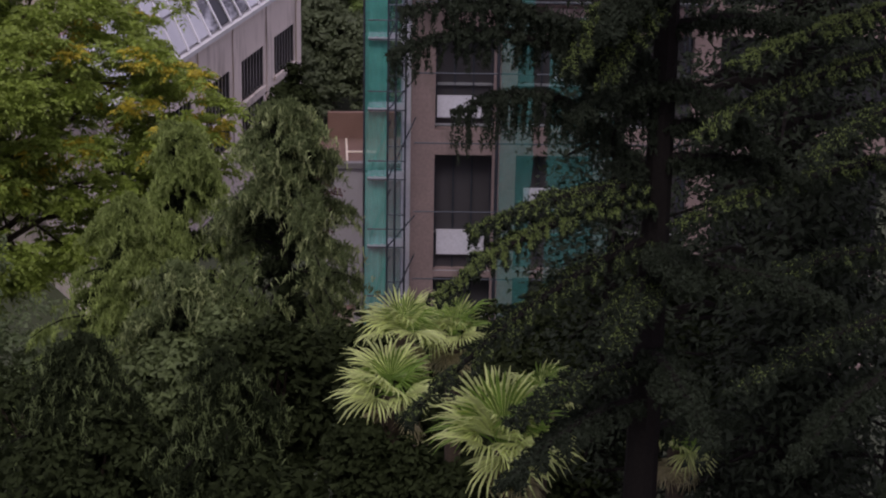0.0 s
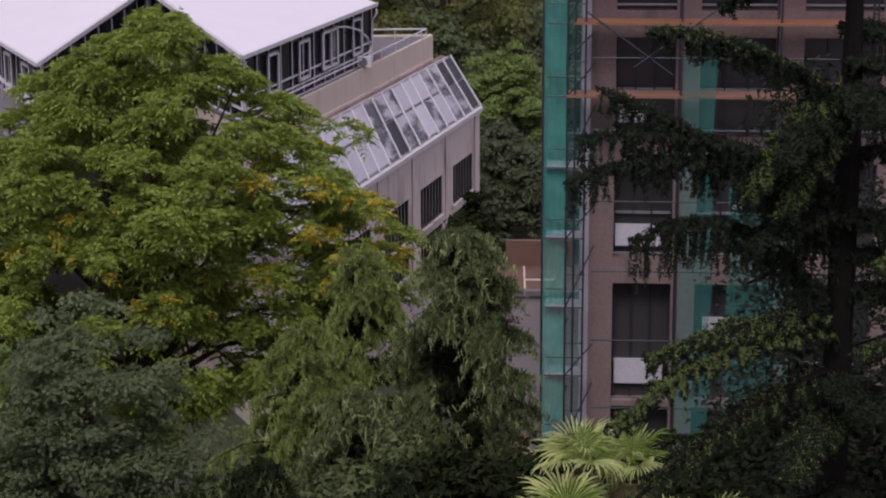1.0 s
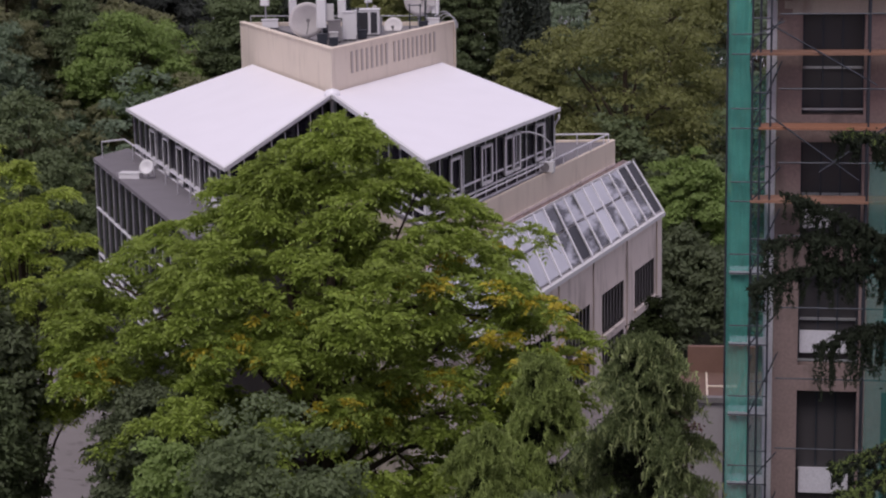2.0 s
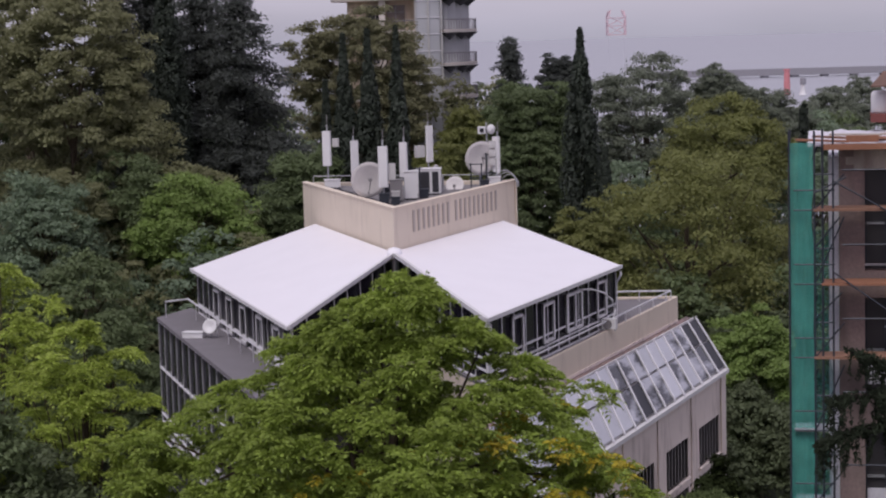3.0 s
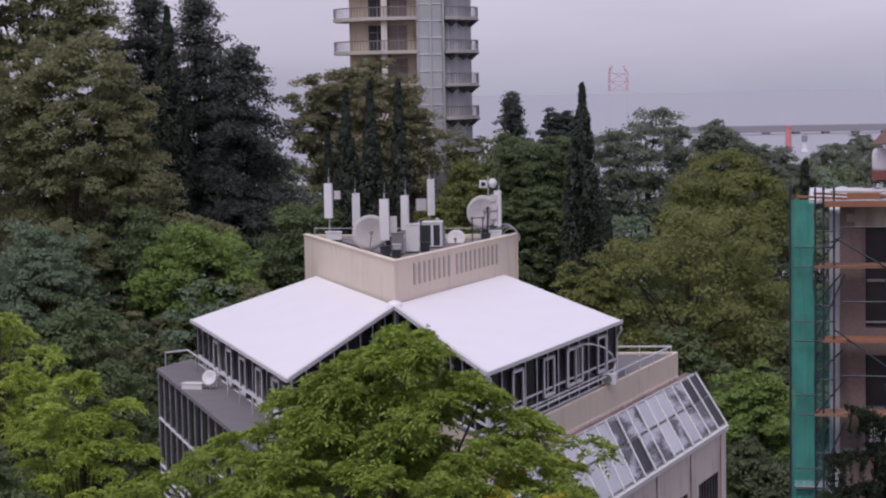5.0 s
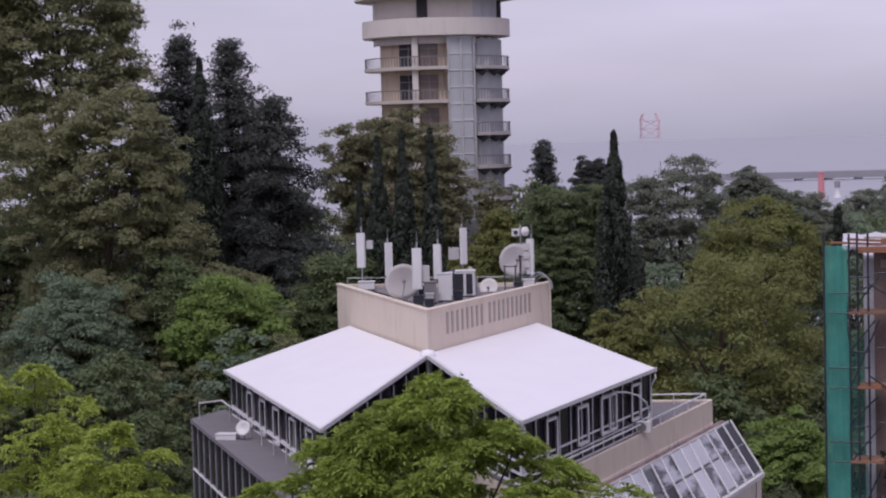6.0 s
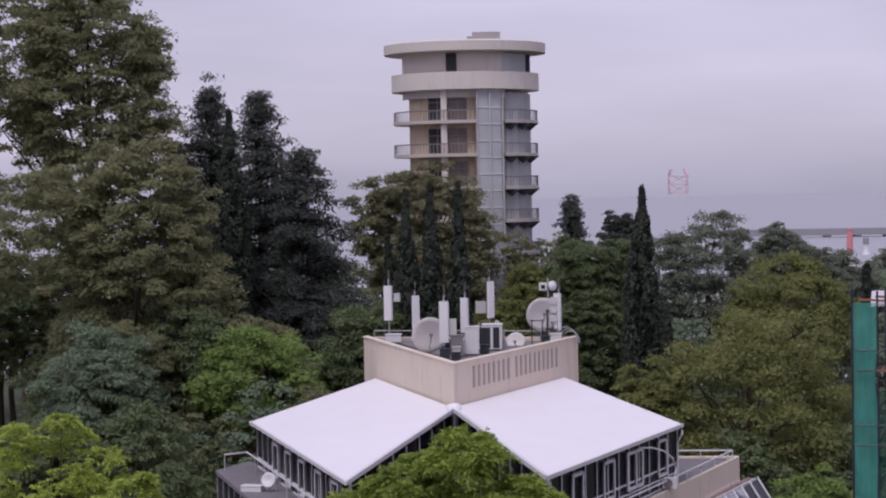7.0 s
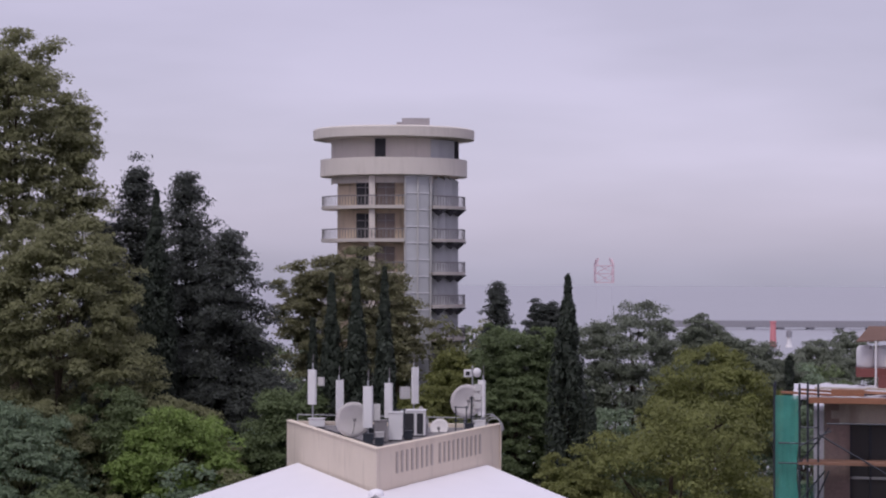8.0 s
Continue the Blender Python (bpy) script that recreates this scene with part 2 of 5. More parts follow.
# ---- mesh helpers ----
def mesh_np(name, verts, material):
    """A mesh of separate faces, from an array of faces x corners x 3."""
    faces_n = verts.shape[1]
    v = np.ascontiguousarray(verts, np.float32).reshape(-1, 3)
    count = len(v) // faces_n
    me = bpy.data.meshes.new(name)
    me.vertices.add(len(v))
    me.vertices.foreach_set("co", v.ravel())
    me.loops.add(len(v))
    me.loops.foreach_set("vertex_index", np.arange(len(v), dtype=np.int32))
    me.polygons.add(count)
    me.polygons.foreach_set("loop_start", np.arange(0, len(v), faces_n, dtype=np.int32))
    me.update(calc_edges=True)
    me.materials.append(material)
    return me


def mesh_pd(name, verts, faces, material, smooth=False):
    me = bpy.data.meshes.new(name)
    me.from_pydata([tuple(v) for v in verts], [], faces)
    me.update()
    me.materials.append(material)
    if smooth:
        me.polygons.foreach_set("use_smooth", [True] * len(me.polygons))
    return me


def thing(name, label, category, at=(0, 0, 0), group="", kind="", rz=0):
    ob = new(name)
    ob.matrix_world = pose(*at, 0, 0, rz)
    return tagged(ob, label, category, group, kind)


def under(name, me, parent, label=""):
    ob = new(name, me)
    ob.parent = parent
    return tagged(ob, label)


class Geo:
    """Collects boxes, tubes and sheets into one mesh; f maps local places to the world."""

    def __init__(self, f=None):
        self.v, self.f, self.map = [], [], f

    def add(self, vs, fs):
        k = len(self.v)
        self.v += [self.map(*p) if self.map else tuple(p) for p in vs]
        self.f += [tuple(i + k for i in q) for q in fs]
        return self

    def box(self, x0, x1, y0, y1, z0, z1):
        return self.add([(x, y, z) for z in (z0, z1) for y in (y0, y1) for x in (x0, x1)],
                        [(0, 2, 3, 1), (4, 5, 7, 6), (0, 1, 5, 4), (2, 6, 7, 3), (0, 4, 6, 2), (1, 3, 7, 5)])

    def slab(self, pts, thick):
        n = len(pts)
        low = [(x, y, z - thick) for x, y, z in pts]
        return self.add(list(pts) + low, [tuple(range(n)), tuple(range(2 * n - 1, n - 1, -1))] + [(i, i + n, (i + 1) % n + n, (i + 1) % n) for i in range(n)])

    def tube(self, pts, radii, sides=6):
        pts = [Vector(p) for p in pts]
        vs, fs = [], []
        for i, p in enumerate(pts):
            d = (pts[min(i + 1, len(pts) - 1)] - pts[max(i - 1, 0)]).normalized()
            a = d.orthogonal().normalized()
            b = d.cross(a)
            r = radii[i] if hasattr(radii, "__len__") else radii
            vs += [p + (a * math.cos(2 * math.pi * k / sides) + b * math.sin(2 * math.pi * k / sides)) * r for k in range(sides)]
        for i in range(len(pts) - 1):
            fs += [(i * sides + k, i * sides + (k + 1) % sides, (i + 1) * sides + (k + 1) % sides, (i + 1) * sides + k) for k in range(sides)]
        fs += [tuple(range(sides - 1, -1, -1)), tuple(range((len(pts) - 1) * sides, len(pts) * sides))]
        return self.add(vs, fs)

    def lathe(self, c, prof, sides=24, a0=0.0, a1=2 * math.pi):
        full = abs(a1 - a0 - 2 * math.pi) < 1e-6
        n = sides if full else sides + 1
        vs = [(c[0] + r * math.cos(a0 + (a1 - a0) * k / sides), c[1] + r * math.sin(a0 + (a1 - a0) * k / sides), c[2] + z) for r, z in prof for k in range(n)]
        fs = [(i * n + k, i * n + (k + 1) % n, (i + 1) * n + (k + 1) % n, (i + 1) * n + k) for i in range(len(prof) - 1) for k in range(sides)]
        return self.add(vs, fs)

    def mesh(self, name, material, smooth=False):
        return mesh_pd(name, self.v, self.f, material, smooth)


def part(name, geo, material, parent, label="", smooth=False):
    return under(name, geo.mesh(name, material, smooth), parent, label)


# ---- terrain ----
def ease(u):
    u = min(1.0, max(0.0, u))
    return u * u * (3 - 2 * u)


def ground_z(x, y):
    z = 13.5 * (1 - ease((y - 28) / 50))
    z += 4 * ease((y - 120) / 60)
    z += 3 * ease((y - 105) / 50) * ease((2 - x) / 26)
    z -= 26 * ease((y - 240) / 180)
    return z


def build_ground():
    ys = [-60, -30, 0, *range(10, 300, 6), 320, 350, 390, 440, 600, 1200, 3000, 5200]
    xs = [-3000, -800, -300, -120, -80, *range(-60, 81, 5), 100, 130, 200, 400, 1000, 3000]
    vs = [(x, y, ground_z(x, y)) for y in ys for x in xs]
    n = len(xs)
    fs = [(j * n + i, j * n + i + 1, (j + 1) * n + i + 1, (j + 1) * n + i) for j in range(len(ys) - 1) for i in range(n - 1)]
    tagged(new("ground", mesh_pd("ground", vs, fs, M_SOIL, True)), "dark earth and grass slope falling away to the sea", "ground", kind="structure")
    g = Geo().add([(-4000, 330, -12), (4000, 330, -12), (4000, 5200, -12), (-4000, 5200, -12)], [(0, 1, 2, 3)])
    tagged(new("water", g.mesh("water", M_SEA)), "pale grey foggy sea, calm, merging with the haze", "sea", kind="structure")


build_ground()


# ---- plants ----
def unit(a):
    return a / np.maximum(np.linalg.norm(a, axis=-1, keepdims=True), 1e-9)


def leaves(pos, nor, length, width, rng, hang=0.0):
    """Pointed leaf blades at pos, facing nor; hang turns their tips down."""
    n = len(pos)
    nor = unit(nor)
    t = rng.normal(size=(n, 3))
    t[:, 2] -= hang
    t = unit(t - nor * (t * nor).sum(1, keepdims=True))
    s = np.cross(nor, t)
    ln = (length * rng.uniform(0.65, 1.35, n))[:, None]
    wd = (width * rng.uniform(0.7, 1.3, n))[:, None]
    k = rng.uniform(-0.3, 0.3, n)[:, None]
    return np.stack([pos - t * ln * 0.5 + s * wd * (0.65 + k), pos + t * ln * 0.5, pos - t * ln * 0.35 - s * wd * (0.65 - k)], 1)


def clumps_to_leaves(cen, rad, per, length, width, rng, hang=0.0, flat=0.6):
    """Leaves over the upper shells of many clumps."""
    k = len(cen)
    d = rng.normal(size=(k, per, 3))
    d = unit(d)
    d[..., 2] = np.where(d[..., 2] < -0.3, -d[..., 2], d[..., 2])
    r = rad[:, None, None] * (rng.uniform(0.3, 1.0, (k, per, 1)) ** 0.6 + 0.12 * rng.normal(size=(k, per, 1)))
    pos = (cen[:, None] + d * r * np.array([1, 1, flat])).reshape(-1, 3)
    nor = d.reshape(-1, 3) * 0.7 + np.array([0, 0, 0.55]) + 0.5 * rng.normal(size=(k * per, 3))
    return leaves(pos, nor, length, width, rng, hang)


def crown_centres(c, r, k, rng, inner=0.5, low=-0.6):
    d = unit(rng.normal(size=(k * 3, 3)))
    d = d[d[:, 2] > low][:k]
    f = rng.uniform(inner, 1.0, (len(d), 1)) ** 0.6
    lump = np.array([noise.noise(Vector(v * 2.2 + c[:3] * 0.13)) for v in d])[:, None]
    return np.array(c) + d * f * np.array(r) * (1 + 0.32 * lump)


def trunk_geo(base, top, r, rng, limbs=0, ends=None):
    base, top = np.array(base, float), np.array(top, float)
    g = Geo()
    n = 7
    pts = [base + (top - base) * i / (n - 1) + np.array([rng.normal() * 0.12, rng.normal() * 0.12, 0]) * (0 < i < n - 1) for i in range(n)]
    g.tube(pts, [r * (1.25 if i == 0 else 1 - 0.75 * i / (n - 1)) for i in range(n)], 8)
    if ends is not None:
        for e in ends[:limbs]:
            s = rng.uniform(0.35, 0.85)
            a = base + (top - base) * s
            mid = (a + e) / 2 + np.array([0, 0, 0.12 * np.linalg.norm(e - a)])
            rr = r * (0.55 - 0.35 * s)
            g.tube([a, a * 0.6 + mid * 0.4 + np.array([0, 0, 0.1]), mid, e], [rr, rr * 0.75, rr * 0.5, rr * 0.15], 5)
    return g


def broadleaf(name, label, x, y, top, r, material, seed, clump=0.9, leaf=0.34, per=60, k=None, squash=0.85, depth=None, shape=(), flat=0.6):
    """A tree with a lumpy crown of leaf clumps: top is the crown's highest point, r its half width."""
    rng = np.random.default_rng(seed)
    gz = ground_z(x, y)
    h = depth or min(2 * r * squash, (top - gz) * 0.85)
    c = np.array([x, y, top - h / 2])
    k = k or int(26 * (r / clump) ** 1.35 * max(1.0, h / (2 * r)))
    cen = crown_centres(c, (r * 0.93, r * 0.93, h / 2 * 0.95), k, rng)
    for (dx, dy, dz, rr, rh, kk) in shape:
        cen = np.vstack([cen, crown_centres(c + np.array([dx, dy, dz]), (rr, rr, rh), kk, rng)])
    rad = clump * rng.uniform(0.55, 1.25, len(cen))
    t = thing(name, label, "tree")
    g = trunk_geo((x, y, gz - 0.3), (x, y, top - h * 0.3), 0.05 * r + 0.1, rng, 12, cen[rng.permutation(len(cen))])
    part("trunk", g, M_BARK, t)
    q = clumps_to_leaves(cen, rad, per, leaf, leaf * 0.5, rng, flat=flat)
    under("crown", mesh_np("crown", q, material), t)
    return t


def pinnate_leaves(base, axis, length, rng, pairs=5, droop=0.5, size=0.17):
    """Feathery leaves: a drooping rib with leaflets on both sides and one at its end."""
    n = len(base)
    axis = unit(axis)
    side = unit(np.cross(axis, np.array([0, 0, 1.0])) + 1e-4)
    ln = (length * rng.uniform(0.7, 1.25, n))[:, None]
    down = np.array([0, 0, -1.0])
    out = []
    for j in range(pairs + 1):
        s = (j + 0.6) / (pairs + 0.6)
        p = base + axis * ln * s + down * droop * ln * s * s
        along = unit(axis + down * 2 * droop * s)
        for sgn in ((-1, 1) if j < pairs else (0,)):
            d = unit(side * sgn * 0.9 + along * (0.55 if sgn else 1.0) + down * 0.25 + 0.18 * rng.normal(size=(n, 3)))
            w = unit(np.cross(d, np.cross(side, axis)) + 0.3 * rng.normal(size=(n, 3))) * size * 0.24
            q = size * rng.uniform(0.75, 1.2, n)[:, None]
            out.append(np.stack([p + d * q * 0.15 - w, p + d * q, p + d * q * 0.3 + w], 1))
    return np.concatenate(out)


def feathery_tree(name, label, x, y, top, prof, material, seed, pads, tufts, leaf=0.42, size=0.17, pad=(0.6, 1.05), lean=0.0, turning=None):
    """A tree of rounded pads of pinnate leaves; prof gives its half width at depths below the top."""
    rng = np.random.default_rng(seed)
    gz = ground_z(x, y)
    dp, hw = np.array([p[0] for p in prof]), np.array([p[1] for p in prof])
    grid = np.linspace(dp[0], dp[-1], 200)
    wide = np.interp(grid, dp, hw)
    cdf = np.cumsum(wide) / wide.sum()
    drop = np.interp(rng.uniform(0, 1, pads), cdf, grid)
    a = rng.uniform(0, 2 * np.pi, pads)
    fr = np.where(rng.uniform(0, 1, pads) < 0.3, rng.uniform(0.1, 0.65, pads), rng.uniform(0.65, 1.0, pads))
    lump = np.array([1 + 0.3 * noise.noise(Vector((math.cos(t) * 1.6 + seed, math.sin(t) * 1.6, z * 0.45))) for t, z in zip(a, drop)])
    r = np.interp(drop, dp, hw) * fr * lump
    ax = x + lean * (1 - drop / dp[-1])
    cen = np.stack([ax + np.cos(a) * r, y + 0.8 * np.sin(a) * r, top - 0.35 - drop], 1)
    outw = np.stack([np.cos(a), np.sin(a), np.full(pads, 0.35)], 1)
    rad = rng.uniform(*pad, pads) * np.clip(0.55 + 0.2 * drop, 0.55, 1.0)
    t = thing(name, label, "tree")
    part("trunk", trunk_geo((x, y, gz - 0.3), (x + lean, y, top - dp[-1] * 0.25), 0.04 * hw.max() + 0.1, rng, 45, cen[rng.permutation(pads)]), M_BARK, t)
    d = unit(rng.normal(size=(pads, tufts, 3)))
    d[..., 2] = np.abs(d[..., 2]) - 0.15
    d = unit(d + 0.45 * outw[:, None])
    pos = (cen[:, None] + d * rad[:, None, None] * np.array([1, 1, 0.6]) * rng.uniform(0.6, 1.0, (pads, tufts, 1))).reshape(-1, 3)
    d = d.reshape(-1, 3)
    who = np.repeat(np.arange(pads), tufts)
    gold = np.zeros(len(pos), bool)
    if turning:
        lo, hi, right = turning
        pick = ((drop > lo) & (drop < hi) & (np.cos(a) * r > right) & (np.sin(a) < 0.3) & (rng.uniform(0, 1, pads) < 0.6)) | ((drop > lo) & (rng.uniform(0, 1, pads) < 0.05))
        gold = pick[who] & (rng.uniform(0, 1, len(pos)) < 0.3)
    for nm, mask, m, lab in (("crown", ~gold, material, ""), ("turning_leaves", gold, L_YELLOW, "yellowed leaf sprays")):
        if not mask.any():
            continue
        k = 6
        b, e = np.repeat(pos[mask], k, 0), np.repeat(d[mask], k, 0)
        ring = rng.normal(size=b.shape) * np.array([1, 1, 0.35])
        under(nm, mesh_np(nm, pinnate_leaves(b, 0.55 * e + 0.85 * unit(ring) + np.array([0, 0, 0.25]), leaf, rng, size=size), m), t, lab)
    return t


def cypress(x, y, top, r, seed, material=None, label="tall narrow dark green Italian cypress"):
    rng = np.random.default_rng(seed)
    gz = ground_z(x, y)
    h = top - gz
    t = thing("cypress_tree", label, "tree")
    part("trunk", Geo().tube([(x, y, gz - 0.3), (x, y, gz + h * 0.9)], [0.25, 0.04], 7), M_BARKDARK, t)
    k = int(70 + h * 9)
    s = rng.uniform(0, 1, k) ** 0.85
    prof = r * np.clip(np.minimum((1 - s) * 3.2, 1.0), 0.04, 1) * (0.75 + 0.25 * (1 - s)) * rng.uniform(0.72, 1.12, k)
    a = rng.uniform(0, 2 * np.pi, k)
    cen = np.stack([x + np.cos(a) * prof * 0.7, y + np.sin(a) * prof * 0.7, gz + 1.0 + s * (h - 1.3)], 1)
    d = unit(rng.normal(size=(k, 64, 3)))
    pos = (cen[:, None] + d * (prof * 0.42 + 0.1)[:, None, None] * np.array([1, 1, 2.2])).reshape(-1, 3)
    nor = d.reshape(-1, 3) + np.array([0, 0, 0.1])
    q = leaves(pos, nor, 0.4, 0.13, rng, hang=-2.2)
    under("crown", mesh_np("crown", q, material or L_CYP), t)
    return t


def conifer(name, label, x, y, top, r, seed, material, leaf=0.36, tiers=None, ragged=0.25):
    """A broad conifer: whorls of level boughs, each with flat drooping sprays."""
    rng = np.random.default_rng(seed)
    gz = ground_z(x, y)
    h = top - gz
    t = thing(name, label, "tree")
    g = Geo().tube([(x, y, gz - 0.3), (x, y, gz + h * 0.97)], [0.06 * r + 0.2, 0.04], 8)
    tiers = tiers or int(h / 0.42)
    cen, rads = [], []
    for i in range(tiers):
        s = (i + rng.uniform(0, 0.8)) / tiers
        if s < 0.08:
            continue
        rr = r * min(1.0, (1 - s) ** 0.65 * 1.38 + 0.03) * rng.uniform(1 - ragged, 1 + ragged * 0.4)
        for j in range(rng.integers(5, 8)):
            a = rng.uniform(0, 2 * np.pi)
            L = rr * rng.uniform(0.6, 1.1)
            z0 = gz + s * h + rng.normal() * 0.35
            e = np.array([x + np.cos(a) * L, y + np.sin(a) * L, z0 - 0.10 * L + rng.normal() * 0.2])
            if j < 3:
                g.tube([(x, y, z0 - 0.1), ((x + e[0]) / 2, (y + e[1]) / 2, z0 + 0.05 * L), tuple(e)], [0.08, 0.05, 0.015], 4)
            for u in np.linspace(0.3, 1.0, max(2, int(L / 0.7))):
                cen.append((1 - u) * np.array([x, y, z0]) + u * e + rng.normal(size=3) * 0.15)
                rads.append(0.45 + 0.35 * (1 - u) + 0.08 * r)
    part("trunk", g, M_BARKDARK, t)
    cen, rads = np.array(cen), np.array(rads)
    q = clumps_to_leaves(cen, rads, 40, leaf, leaf * 0.35, rng, hang=0.8, flat=0.6)
    under("crown", mesh_np("crown", q, material), t)
    return t


# ---- the cream office building, on skewed axes: a along its long side, b along the other, z up ----
EA, EB, ORIGIN = (0.38894, 0.92126), (-0.29014, 0.95698), (2.21, 85.0)


def ab(a, b, z):
    return (ORIGIN[0] + a * EA[0] + b * EB[0], ORIGIN[1] + a * EA[1] + b * EB[1], z)


def build_office():
    t = thing("office_building", "cream rendered office block with white canopy roofs and glazed top floor", "building")
    body = Geo(ab)
    body.box(0, 33.0, -3.6, 40, 3.5, 10.1)
    body.box(1, 31.5, -2.2, 38, -1.0, 3.5)
    part("wall", body, M_CREAM2, t, "cream rendered main storeys")
    up = Geo(ab).slab([(0, 40, 14.3), (14, 30, 14.3), (18, 11, 14.3), (29, 0, 14.3), (0, 0, 14.3)], 4.2)
    part("upper_wall", up, M_CREAM, t)
    left = Geo(ab).box(-14.9, 0, 24, 40.1, -1, 14.2)
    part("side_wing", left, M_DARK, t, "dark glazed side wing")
    # facade skin with window openings
    WIN = [(2.1, 6.2), (8.55, 12.65), (14.93, 19.0), (21.2, 25.3), (27.55, 31.65)]
    edges = [0.0] + [e for w in WIN for e in w] + [33.35]
    zs = (3.6, 4.0, 5.25, 5.8, 7.92, 10.22)
    for i in range(0, len(edges), 2):
        part("facade_pier", Geo(ab).box(edges[i], edges[i + 1], -4.0, -3.6, zs[0], zs[5]), M_CREAM2, t)
    for w in WIN:
        for z0, z1 in ((zs[0], zs[1]), (zs[2], zs[3]), (zs[4], zs[5])):
            part("facade_panel", Geo(ab).box(w[0], w[1], -4.0, -3.6, z0, z1), M_CREAM2, t)
    part("facade_return", Geo(ab).box(32.95, 33.35, -3.6, 20, 3.6, 10.22), M_CREAM2, t)
    for a in (20.1, 26.4):
        part("pilaster", Geo(ab).box(a - 0.5, a + 0.5, -4.12, -4.0, 3.6, 10.15), M_CREAM2, t)
    for a in (1.2, 7.4, 13.8, 32.2):
        part("downpipe", Geo(ab).box(a - 0.06, a + 0.06, -4.1, -4.0, 3.6, 10.1), M_CREAM, t)
    for w in WIN:
        for z0, z1, n in ((zs[3], zs[4], 7), (zs[1], zs[2], 7)):
            win = part("window", Geo(ab).box(w[0], w[1], -3.72, -3.64, z0, z1), M_GLASS, t, "dark glazing behind upright metal slats")
            for k in range(n + 1):
                a = w[0] + (w[1] - w[0]) * k / n
                part("slat", Geo(ab).box(a - 0.07, a + 0.07, -3.92, -3.72, z0, z1), M_RAIL, win)
            part("window_sill", Geo(ab).box(w[0] - 0.1, w[1] + 0.1, -4.3, -3.72, z0 - 0.12, z0), M_CREAM2, win)
    # sloped conservatory glazing
    def slope(a, s, lift=0.0):
        return (a, -0.9 - 3.2 * s - lift, 13.0 - 2.72 * s + lift * 0.9)
    frame = part("glazed_slope", Geo(ab).add([(-2, -0.8, 12.9), (31.7, -0.8, 12.9), (33.4, -4.05, 10.2), (-2, -4.05, 10.2), (-2, 0, 10.2), (33.2, 0, 10.2), (31.7, 0.0, 12.9), (-2, 0, 12.9)], [(0, 1, 2, 3), (3, 2, 5, 4), (1, 6, 5, 2), (0, 3, 4, 7), (0, 7, 6, 1)]), M_GREYPL, t, "pale sloped glazing")
    n = 19
    for i in range(n):
        for j, (s0, s1) in enumerate(((0.03, 0.42), (0.46, 0.95))):
            def ea(k, s):
                a0 = 31.7 * k / n
                return a0 + (33.3 * k / n - a0) * s
            pts = [slope(ea(i + 0.05, s0), s0, 0.05), slope(ea(i + 0.95, s0), s0, 0.05), slope(ea(i + 0.95, s1), s1, 0.05), slope(ea(i + 0.05, s1), s1, 0.05)]
            # dark and blotted panes hold the slope's reflections in their colour
            dark = (j == 1 and i in (10, 18)) or (j == 0 and i in (17, 18))
            blotted = (i in (9, 11, 12, 14, 16, 17)) if j else (i in (9, 10, 11, 15, 16))
            part("pane", Geo(ab).slab(pts, 0.03), M_GLASSDARK if dark else M_GLASSPATCH if blotted else M_GLASSPALE, frame)
    for i in range(n + 1):
        p0, p1 = slope(31.7 * i / n, 0.0, 0.12), slope(33.3 * i / n, 1.0, 0.12)
        part("glazing_bar", Geo(ab).slab([(p0[0] - 0.09, *p0[1:]), (p0[0] + 0.09, *p0[1:]), (p1[0] + 0.09, *p1[1:]), (p1[0] - 0.09, *p1[1:])], 0.14), M_FRAME, frame)
    part("gutter", Geo(ab).box(-2, 33.45, -4.4, -4.02, 10.08, 10.3), M_WHITE, t, "white gutter along the eaves")
    part("ledge", Geo(ab).box(-1, 31.2, -0.95, -0.02, 12.82, 13.02), M_LEDGE, t, "dirty flat ledge")
    part("ledge_kerb", Geo(ab).box(-1, 31.3, -1.05, -0.96, 12.8, 13.1), M_WHITE, t)
    part("string_course", Geo(ab).box(-0.2, 29.12, -0.36, -0.3, 13.05, 13.2), M_CREAM2, t)
    # parapet and terrace
    part("parapet", Geo(ab).box(-0.2, 29.1, -0.3, 0.0, 13.03, 14.5).slab([(18.2, 11.0, 14.5), (18.0, 10.8, 14.5), (28.7, 0.0, 14.5), (29.1, 0.0, 14.5)], 1.47), M_CREAM, t, "cream parapet with weather stains")
    part("terrace_floor", Geo(ab).slab([(0, 12, 14.42), (17.6, 11, 14.42), (28.6, 0, 14.42), (0, 0, 14.42)], 0.12), M_TERRACE, t)
    rail = Geo(ab)
    for a in (19.5, 22, 24.5, 27.0, 27.95):
        rail.box(a - 0.05, a + 0.05, -0.2, -0.1, 14.5, 14.95)
    rail.box(0.2, 28.0, -0.2, -0.1, 14.93, 15.0).slab([(18.1, 10.0, 15.0), (18.0, 9.9, 15.0), (27.9, -0.1, 15.0), (28.0, -0.1, 15.0)], 0.07)
    for b in (2.5, 5, 7.5):
        rail.box(27.95 - b - 0.05, 27.95 - b + 0.05, b - 0.05, b + 0.05, 14.4, 14.93)
    part("railing", rail, M_FRAME, t, "thin pale railing")

